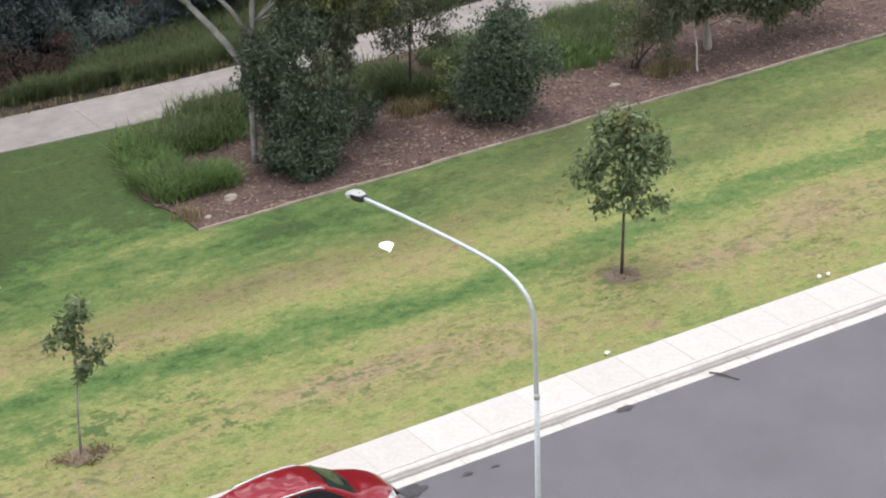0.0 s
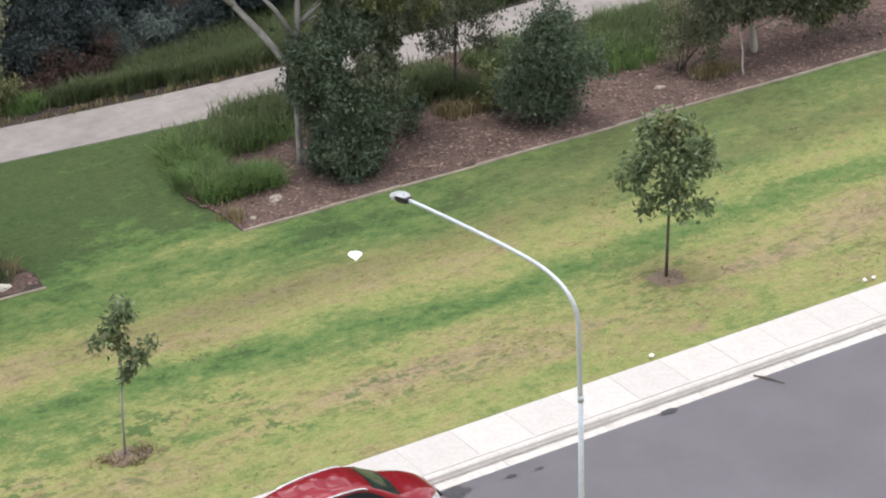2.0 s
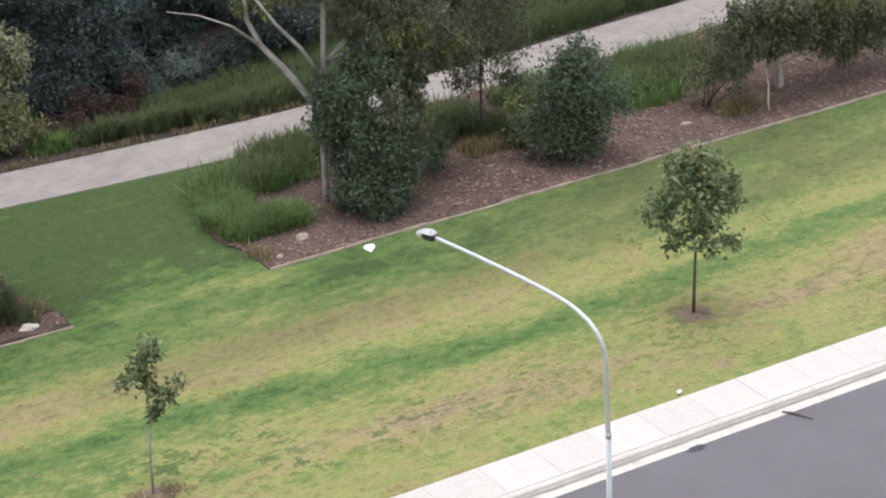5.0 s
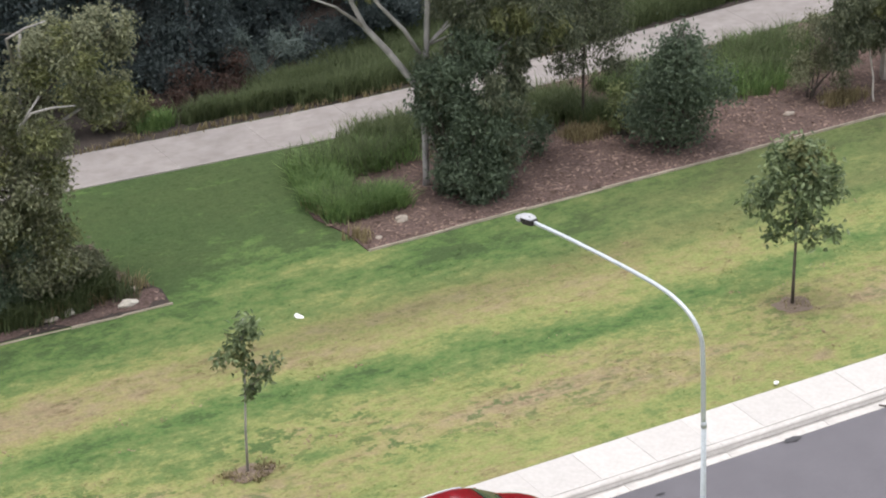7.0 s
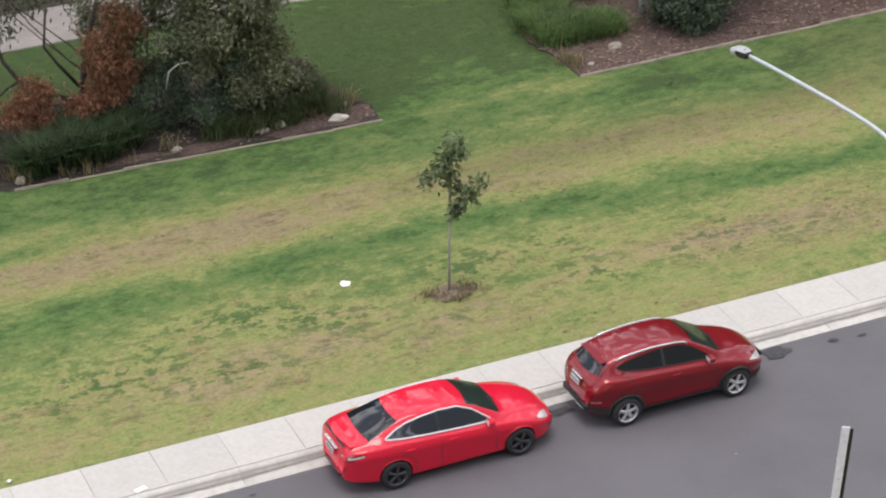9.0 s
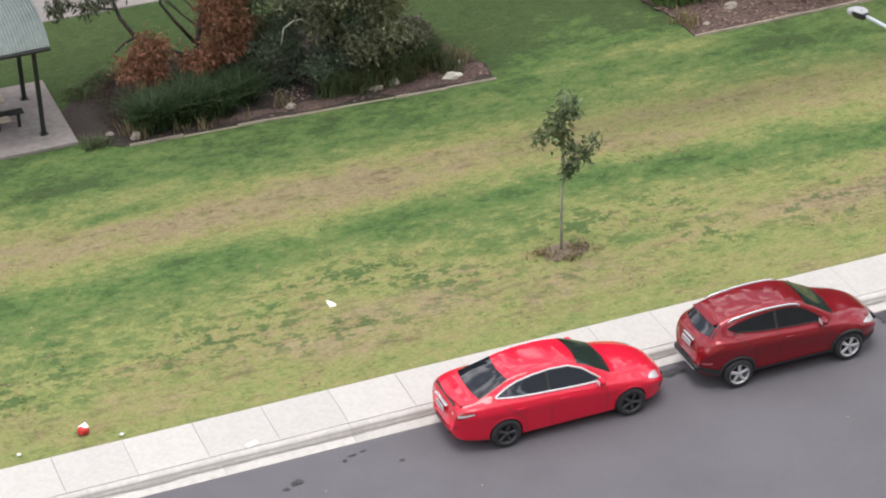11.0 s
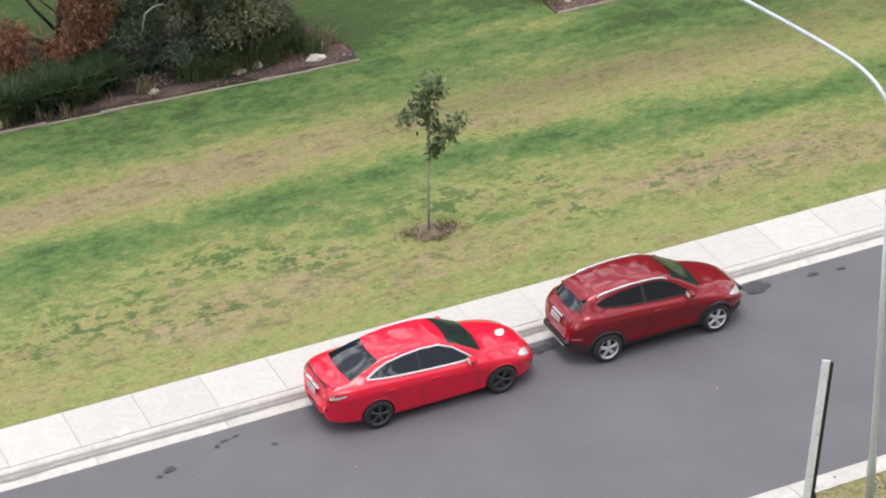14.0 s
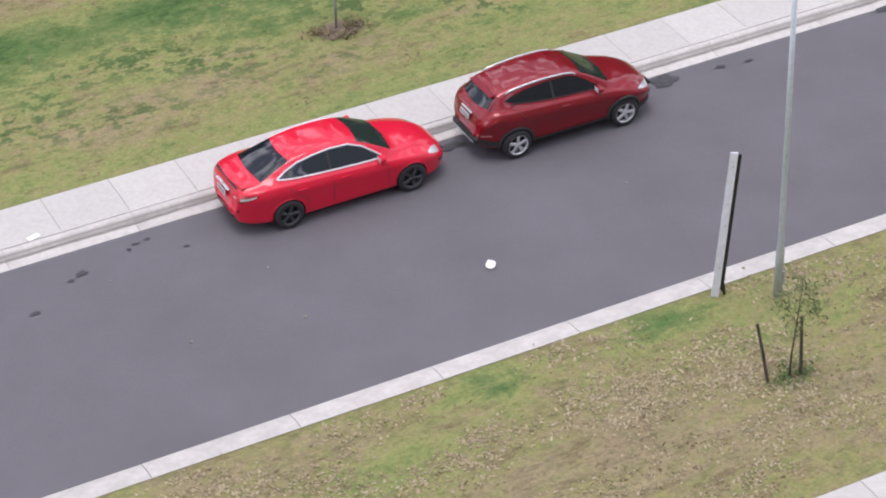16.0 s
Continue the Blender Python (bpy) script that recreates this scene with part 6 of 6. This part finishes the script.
def build_lamp():
    lamp = new("street_lamp")
    lamp.location = (7.24, 2.03, GRASS)
    off = Vector(lamp.location)
    line = [(7.275, 2.03, GRASS - 0.02), (7.275, 2.03, 1.22), (7.275, 2.03, 1.34), (7.27, 2.035, 4.0), (7.25, 2.045, 6.9)]
    part("pole", tube(bmesh.new(), [Vector(p) - off for p in line], [0.088, 0.084, 0.064, 0.056, 0.049], 16), STEEL, lamp, smooth=True)
    part("access_door", boxed((0.06, -0.095, 0.3), (0.12, -0.045, 0.62), 0.006), HEAD_GREY, lamp)
    part("collar", tube(bmesh.new(), [(0.01, 0.014, 6.7), (0.01, 0.016, 6.82)], [0.058, 0.057], 16), STEEL, lamp, smooth=True)
    arm = [(7.24, 2.045, 6.85), (7.24, 2.07, 7.7), (7.24, 2.1, 8.3), (7.24, 2.13, 8.52), (7.215, 2.2, 8.73), (7.18, 2.37, 8.93), (7.135, 2.65, 9.09), (7.065, 3.17, 9.21), (6.95, 4.28, 9.235), (6.745, 5.88, 9.23), (6.6, 6.8, 9.22)]
    smooth = []
    for i in range(len(arm) - 1):
        p = [Vector(arm[max(i - 1, 0)]), Vector(arm[i]), Vector(arm[i + 1]), Vector(arm[min(i + 2, len(arm) - 1)])]
        for k in range(4):
            s = k / 4
            smooth.append(0.5 * (2 * p[1] + (p[2] - p[0]) * s + (2 * p[0] - 5 * p[1] + 4 * p[2] - p[3]) * s * s + (3 * p[1] - p[0] - 3 * p[2] + p[3]) * s ** 3) - off)
    smooth.append(Vector(arm[-1]) - off)
    n = len(smooth)
    part("arm", tube(bmesh.new(), smooth, [0.047 - 0.01 * i / n for i in range(n)], 12), STEEL, lamp, smooth=True)
    way = pose(6.6 - 7.24, 6.8 - 2.03, 9.22 - GRASS, -2, 0, 8)
    head = new("lamp_head")
    head.parent = lamp
    head.matrix_basis = way @ Matrix.Scale(0.76, 4)
    bm = bmesh.new()
    rings = []
    for y, w, up, down in ((-0.06, 0.075, 0.05, -0.06), (0.0, 0.12, 0.062, -0.085), (0.24, 0.15, 0.072, -0.1), (0.32, 0.15, 0.07, -0.09)):
        rings.append([bm.verts.new(p) for p in ((-w * 0.85, y, down), (w * 0.85, y, down), (w, y, down * 0.4), (w, y, up), (-w, y, up), (-w, y, down * 0.4))])
    for a, b in zip(rings, rings[1:]):
        for k in range(6):
            bm.faces.new((a[k], a[(k + 1) % 6], b[(k + 1) % 6], b[k]))
    bm.faces.new(rings[0][::-1])
    bm.faces.new(rings[-1])
    bmesh.ops.recalc_face_normals(bm, faces=bm.faces)
    part("housing", bm, BOARD_BLACK, head, "black housing")
    bm = bmesh.new()
    rings = []
    for y, w, up, down in ((0.0, 0.09, 0.085, 0.066), (0.08, 0.14, 0.098, 0.074), (0.3, 0.18, 0.1, 0.074), (0.34, 0.182, 0.098, -0.05), (0.48, 0.165, 0.075, -0.06), (0.58, 0.12, 0.04, -0.06), (0.63, 0.05, -0.01, -0.045)):
        rings.append([bm.verts.new(p) for p in ((-w, y, down), (w, y, down), (w, y, down + (up - down) * 0.55), (w * 0.72, y, up), (-w * 0.72, y, up), (-w, y, down + (up - down) * 0.55))])
    for a, b in zip(rings, rings[1:]):
        for k in range(6):
            bm.faces.new((a[k], a[(k + 1) % 6], b[(k + 1) % 6], b[k]))
    bm.faces.new(rings[0][::-1])
    bm.faces.new(rings[-1])
    bmesh.ops.recalc_face_normals(bm, faces=bm.faces)
    part("canopy", bm, HEAD_GREY, head, "pale grey cover")
    part("diffuser", boxed((-0.11, 0.34, -0.1), (0.11, 0.54, -0.062), 0.015), DIFFUSER, head)
    part("photo_cell", tube(bmesh.new(), [(0, 0.15, 0.095), (0, 0.15, 0.13)], [0.035, 0.03], 10), HEAD_GREY, head)
    tagged(lamp, "tall galvanised street lamp with a curved outreach arm", "street lamp")


def build_board():
    sign = new("sign_board")
    sign.matrix_basis = pose(6.21, 2.6, GRASS, 0, 4.2, -28)
    part("pale_panel", boxed((-0.085, -0.03, 0.0), (0.065, 0.0, 3.36), 0.006), BOARD_PALE, sign, "pale weathered panel")
    part("black_panel", boxed((0.03, 0.005, 0.38), (0.14, 0.05, 3.3), 0.006), BOARD_BLACK, sign, "black panel")
    bm = bmesh.new()
    side = [(0.045, 0.4), (0.125, 0.4), (0.17, 0.22), (0.2, 0.06), (0.16, 0.04), (0.09, 0.16), (0.055, 0.18)]
    a = [bm.verts.new((x, 0.006, z)) for x, z in side]
    b = [bm.verts.new((x, 0.048, z)) for x, z in side]
    for k in range(len(side)):
        bm.faces.new((a[k], a[(k + 1) % len(side)], b[(k + 1) % len(side)], b[k]))
    bm.faces.new(a[::-1])
    bm.faces.new(b)
    bmesh.ops.recalc_face_normals(bm, faces=bm.faces)
    part("foot", bm, BOARD_BLACK, sign)
    for z in (0.7, 1.7, 2.2, 3.05):
        part("bolt", tube(bmesh.new(), [(0.0, -0.028, z), (0.0, -0.045, z)], [0.018, 0.016], 8), STEEL, sign)
    tagged(sign, "tall narrow leaning sign board, pale face and black back", "sign board")


def build_shelter():
    hut = new("picnic_shelter")
    x0, x1, y0, y1 = -9.2, -5.1, 25.95, 29.15
    for x in (-5.45, -8.85):
        for y in (26.4, 28.6):
            post = part("post", boxed((x - 0.055, y - 0.055, 0.2), (x + 0.055, y + 0.055, 2.75), 0.008), POST_BLACK, hut)
            part("foot_plate", boxed((x - 0.1, y - 0.1, 0.215), (x + 0.1, y + 0.1, 0.235)), POST_BLACK, post)
    for y in (26.4, 28.6):
        part("beam", boxed((x0 + 0.1, y - 0.04, 2.6), (x1 - 0.08, y + 0.04, 2.76), 0.006), POST_BLACK, hut)
    verts, faces = [], []
    n, m = 230, 14
    for i in range(n + 1):
        x = x0 + (x1 - x0) * i / n
        ripple = 0.012 * math.sin(2 * math.pi * (x - x0) / 0.085)
        for k in range(m + 1):
            a = math.pi * (0.14 + 0.72 * k / m)
            y = (y0 + y1) / 2 - math.cos(a) * (y1 - y0) / 2 / math.cos(math.pi * 0.14)
            verts.append((x, y, 2.4 + 0.95 * math.sin(a) + ripple))
    for i in range(n):
        for k in range(m):
            j = i * (m + 1) + k
            faces.append((j, j + m + 1, j + m + 2, j + 1))
    roof = link("roof", mesh_of("roof", verts, faces), hut, (ROOFING,), "curved grey-green corrugated sheet roof")
    thick = roof.modifiers.new("sheet", "SOLIDIFY")
    thick.thickness = 0.015
    part("gutter", boxed((x0, y0 - 0.07, 2.7), (x1, y0 + 0.03, 2.78), 0.01), POST_BLACK, hut)
    part("gutter", boxed((x0, y1 - 0.03, 2.7), (x1, y1 + 0.07, 2.78), 0.01), POST_BLACK, hut)
    tagged(hut, "picnic shelter with black posts and a curved corrugated roof", "shelter")
    pad = part("shelter_slab", boxed((-10.2, 25.62, 0.0), (-4.75, 29.5, 0.215), 0.012), SLAB)
    tagged(pad, "pale concrete slab under a picnic shelter", "slab", kind="structure")
    table = new("picnic_table")
    part("tabletop", boxed((-7.6, 27.1, 0.94), (-6.2, 27.8, 0.99), 0.01), TIMBER, table)
    for y in (26.62, 27.98):
        part("seat", boxed((-7.6, y, 0.63), (-6.2, y + 0.3, 0.67), 0.01), TIMBER, table)
    for x in (-7.3, -6.45):
        part("leg", boxed((x - 0.04, 27.4, 0.21), (x + 0.04, 27.5, 0.94)), POST_BLACK, table)
        part("crossbar", boxed((x - 0.03, 26.7, 0.57), (x + 0.03, 28.2, 0.63)), POST_BLACK, table)
    tagged(table, "picnic table with timber top and black steel legs", "picnic table")
    bench = new("bench_seat")
    part("seat", boxed((-6.6, 26.95, 0.62), (-5.78, 27.25, 0.66), 0.01), POST_BLACK, bench)
    part("leg", boxed((-5.96, 27.05, 0.21), (-5.88, 27.15, 0.62), 0.005), POST_BLACK, bench)
    part("leg", boxed((-6.5, 27.05, 0.21), (-6.42, 27.15, 0.62), 0.005), POST_BLACK, bench)
    tagged(bench, "small dark metal bench under the shelter", "bench")


def stone(x, y, size, seed, mat, label, z=None):
    bm = bmesh.new()
    bmesh.ops.create_icosphere(bm, subdivisions=2, radius=1.0)
    for v in bm.verts:
        d = v.co.normalized()
        r = 1 + 0.45 * noise.noise(d * 1.3 + Vector((seed, 0, 0)))
        v.co = Vector((d.x * size[0], d.y * size[1], max(d.z, -0.35) * size[2])) * r
    ob = part("rock", bm, mat)
    ob.location = (x, y, (GRASS + 0.05 if z is None else z) + size[2] * 0.3)
    tagged(ob, label, "rock", "garden rocks")


def flat_stain(name, x, y, rx, ry, seed, label, turn=0.0, mat=None):
    ring = []
    for k in range(28):
        a = 2 * math.pi * k / 28
        r = 1 + 0.7 * noise.noise((math.cos(a) * 1.5, math.sin(a) * 1.5, seed * 3.7))
        u, v = rx * r * math.cos(a), ry * r * math.sin(a)
        ring.append((x + u * math.cos(turn) - v * math.sin(turn), y + u * math.sin(turn) + v * math.cos(turn)))
    tagged(part(name, cut_round(ring, 0.023), mat or STAIN), label, "stain", kind="stuff")


def crumple(name, x, y, z, size, seed, mat, label, category):
    bm = bmesh.new()
    bmesh.ops.create_icosphere(bm, subdivisions=2, radius=1.0)
    for v in bm.verts:
        d = v.co.normalized()
        v.co = Vector((d.x * size[0], d.y * size[1], d.z * size[2])) * (1 + 0.7 * noise.noise(d * 2.5 + Vector((seed, 3, 1))))
    low = min(v.co.z for v in bm.verts)
    for v in bm.verts:
        v.co.z -= low
    ob = part(name, bm, mat)
    ob.location = (x, y, z)
    return tagged(ob, label, category)


def build_small_things():
    stone(13.65, 25.65, (0.19, 0.14, 0.13), 1, ROCK, "pale sandstone rock on bark mulch")
    stone(5.14, 24.95, (0.26, 0.13, 0.13), 2, ROCK_PALE, "cream-coloured rock behind the timber edging")
    stone(3.63, 25.3, (0.18, 0.14, 0.13), 3, ROCK_PALE, "pale rock in dry leaf litter")
    stone(3.1, 25.2, (0.2, 0.12, 0.07), 4, ROCK, "flat grey rock in dry leaf litter")
    stone(-3.35, 25.25, (0.14, 0.12, 0.13), 5, ROCK, "pale rock at the end of the edging")
    stone(-3.3, 25.75, (0.12, 0.08, 0.06), 6, ROCK, "small pale rock in the bed")
    stone(-3.9, 25.7, (0.1, 0.08, 0.06), 7, ROCK, "small pale rock in the bed")
    stone(0.75, 25.15, (0.14, 0.09, 0.09), 8, ROCK, "small rock against the edging")
    stone(5.6, 25.7, (0.15, 0.12, 0.08), 14, ROCK, "flat pale rock in dry leaf litter")
    stone(27.2, 26.0, (0.2, 0.1, 0.07), 9, ROCK, "flat pale stone on bark mulch")
    stone(28.6, 26.1, (0.14, 0.1, 0.08), 10, ROCK, "pale stone on bark mulch")
    stone(12.6, 25.0, (0.1, 0.08, 0.05), 11, ROCK, "small stone on bark mulch")
    for x, y, rx, ry, s in ((-4.35, 9.53, 0.13, 0.09, 1), (-4.6, 9.4, 0.08, 0.05, 12), (-3.0, 9.97, 0.09, 0.03, 2), (-2.75, 10.02, 0.07, 0.03, 3), (-3.2, 9.85, 0.05, 0.03, 4), (-2.13, 9.39, 0.07, 0.03, 5),
                            (9.53, 10.07, 0.36, 0.2, 6), (11.0, 9.97, 0.12, 0.07, 7), (11.69, 9.9, 0.1, 0.05, 8), (15.65, 10.28, 0.22, 0.1, 9), (4.25, 10.05, 0.3, 0.14, 10), (24.5, 10.2, 0.2, 0.1, 11), (-5.6, 8.7, 0.12, 0.06, 13)):
        flat_stain("oil_stain", x, y, rx, ry, s, "dark oil stain on the asphalt")
    verts = []
    for k in range(265):
        x = -16 + 0.25 * k
        wave = noise.noise((x * 0.8, 0, 4.4)) + 0.6 * noise.noise((x * 3.1, 0, 1.4))
        verts += [(x, 10.665 - 0.05 * wave, 0.014), (x, 10.722, 0.016)]
    faces = [(2 * k, 2 * k + 2, 2 * k + 3, 2 * k + 1) for k in range(264)]
    tagged(link("gutter_dirt", mesh_of("gutter_dirt", verts, faces), None, (DIRT,)), "grey damp dirt along the foot of the kerb", "dirt", kind="stuff")
    scrap = part("flat_paper", boxed((-0.13, -0.07, 0.0), (0.13, 0.07, 0.008), 0.002), PAPER)
    scrap.matrix_basis = pose(-4.8, 11.03, 0.148, 0, 0, 18)
    tagged(scrap, "flat white scrap of paper on the footpath", "litter")
    stick = part("fallen_stick", tube(bmesh.new(), [(18.35, 10.5, 0.03), (18.5, 10.25, 0.05), (18.6, 10.05, 0.04), (18.72, 9.8, 0.025)], [0.022, 0.026, 0.02, 0.012], 6), BARK_DARK)
    tagged(stick, "thin dark fallen stick on the road edge", "stick")
    for x, y, s, seed in ((16.76, 12.45, 0.07, 1), (23.67, 12.6, 0.07, 2), (23.95, 12.58, 0.06, 3), (-7.17, 12.45, 0.05, 4), (-9.3, 12.6, 0.05, 5)):
        crumple("paper_scrap", x, y, GRASS + 0.02, (s, s * 0.8, s * 0.6), seed, PAPER, "crumpled white paper scrap at the footpath edge", "litter")
    for x, y, s, seed in ((-1.0, 6.02, 0.03, 6), (-3.27, 6.35, 0.03, 7), (-0.98, 7.89, 0.022, 8), (6.8, 7.0, 0.022, 9), (-3.9, 9.0, 0.02, 10)):
        crumple("pebble", x, y, 0.012, (s, s, s * 0.6), seed, ROCK, "small pale pebble on the asphalt", "pebble")
    cup = new("crushed_carton")
    part("carton", box(bmesh.new(), (-0.11, -0.09, 0.0), (0.11, 0.09, 0.15), 0.03, pose(0, 0, 0.02, 8, 14, 35)), RED_CARD, cup)
    part("flap", box(bmesh.new(), (-0.1, -0.07, 0.0), (0.08, 0.07, 0.012), 0.0, pose(0.05, 0.03, 0.165, 20, -12, 20)), PAPER, cup, "white torn flap")
    cup.location = (-7.9, 12.85, GRASS)
    tagged(cup, "crushed red and white carton lying on the grass", "litter")


PLANE_ROWS = [  # seconds, x, y, z, heading from +y to the left, bank
    (0.0, 0.15, -4.47, 14.50), (0.5, 0.19, -3.77, 14.03), (1.0, 0.38, -2.71, 13.56), (1.5, 0.80, -1.75, 13.09), (2.0, 1.11, -0.73, 12.62),
    (2.5, 1.82, 0.68, 12.15), (3.0, 2.45, 1.66, 11.68), (4.2, 3.95, 4.15, 10.55), (5.0, 4.75, 6.05, 9.8), (5.5, 4.80, 6.98, 9.33), (6.0, 4.48, 7.93, 8.86),
    (6.5, 3.38, 8.11, 8.39), (7.0, 2.14, 7.99, 7.92), (7.5, 0.91, 7.67, 7.45), (8.0, 0.07, 7.72, 6.98), (8.5, -0.68, 7.68, 6.51), (9.0, -1.50, 7.36, 6.04),
    (9.5, -2.41, 7.18, 5.57), (9.7, -2.71, 7.30, 5.38), (10.3, -3.4, 7.85, 4.82), (10.9, -3.5, 9.0, 4.25), (11.5, -2.35, 10.35, 3.69),
    (12.0, -1.27, 10.93, 3.22), (12.5, -0.32, 11.28, 2.75), (13.0, 0.58, 11.09, 2.28), (13.5, 1.78, 10.42, 1.81), (14.0, 2.86, 9.17, 1.34),
    (14.5, 3.23, 7.32, 0.87), (15.0, 2.84, 5.76, 0.40), (15.5, 2.84, 5.76, 0.065), (16.0, 2.92, 5.73, 0.065),
]


def build_plane():
    """A folded paper plane: blunt nose along +y, swept wings with a shallow V, keel below."""
    plane = new("paper_plane")
    for s, name in ((1, "wing"), (-1, "wing")):
        bm = bmesh.new()
        top = [bm.verts.new(p) for p in ((0.004 * s, 0.115, 0.0), (0.075 * s, 0.1, 0.012), (0.13 * s, 0.025, 0.028), (0.125 * s, -0.03, 0.028), (0.004 * s, -0.14, 0.0))]
        low = [bm.verts.new(v.co + Vector((0, 0, -0.0025))) for v in top]
        bm.faces.new(top)
        bm.faces.new(low[::-1])
        for k in range(5):
            bm.faces.new((top[k], low[k], low[(k + 1) % 5], top[(k + 1) % 5]))
        bmesh.ops.recalc_face_normals(bm, faces=bm.faces)
        part(name, bm, PAPER, plane)
    bm = bmesh.new()
    a = [bm.verts.new(p) for p in ((-0.003, 0.115, 0.0), (-0.003, -0.14, 0.0), (-0.003, -0.12, -0.045), (-0.003, 0.07, -0.03))]
    b = [bm.verts.new(v.co + Vector((0.006, 0, 0))) for v in a]
    bm.faces.new(a)
    bm.faces.new(b[::-1])
    for k in range(4):
        bm.faces.new((a[k], b[k], b[(k + 1) % 4], a[(k + 1) % 4]))
    bmesh.ops.recalc_face_normals(bm, faces=bm.faces)
    part("keel", bm, PAPER, plane)
    for v in plane.children:
        v.data.transform(Matrix.Scale(0.82, 4))
    return tagged(plane, "folded white paper plane gliding down to the road", "paper plane")


def build_wall():
    """The plain wall of the block from which the street is seen."""
    # Out of view; its pale grey is chosen to bounce light onto facing surfaces.
    bm = boxed((-70, -44, -0.1), (60, -32.2, 33), 0.1)
    tagged(part("building_wall", bm, RENDER_WALL), "plain pale grey rendered wall of a tall block", "wall", kind="structure")


build_lamp()
build_board()
build_shelter()
build_small_things()
paper_plane = build_plane()
build_wall()


def motions():
    """The paper plane: nose along its way, leaning on a wing on the road once it has landed."""
    rows = []
    heading = None
    for i, (t, x, y, z) in enumerate(PLANE_ROWS):
        a, b = PLANE_ROWS[max(i - 1, 0)], PLANE_ROWS[min(i + 1, len(PLANE_ROWS) - 1)]
        dx, dy = b[1] - a[1], b[2] - a[2]
        if t < 15.0:
            turn = math.degrees(math.atan2(-dx, dy))
            if heading is not None:
                while turn - heading > 180:
                    turn -= 360
                while turn - heading < -180:
                    turn += 360
                swing = max(min(turn - heading, 60), -60)
                turn = heading + swing
            else:
                swing = 0
            heading = turn
            rows.append((t, pose(x, y, z, 16 if t < 8.6 else -2, -swing * 0.5, heading)))
        else:
            lean = Matrix.Rotation(radians(28 if t > 15 else 10), 4, (0.73, -0.37, 0))
            rows.append((t, pose(x, y, z + (0.02 if t > 15 else 0)) @ lean @ pose(0, 0, 0, 0, 0, heading)))
    walk(paper_plane, rows)


motions()
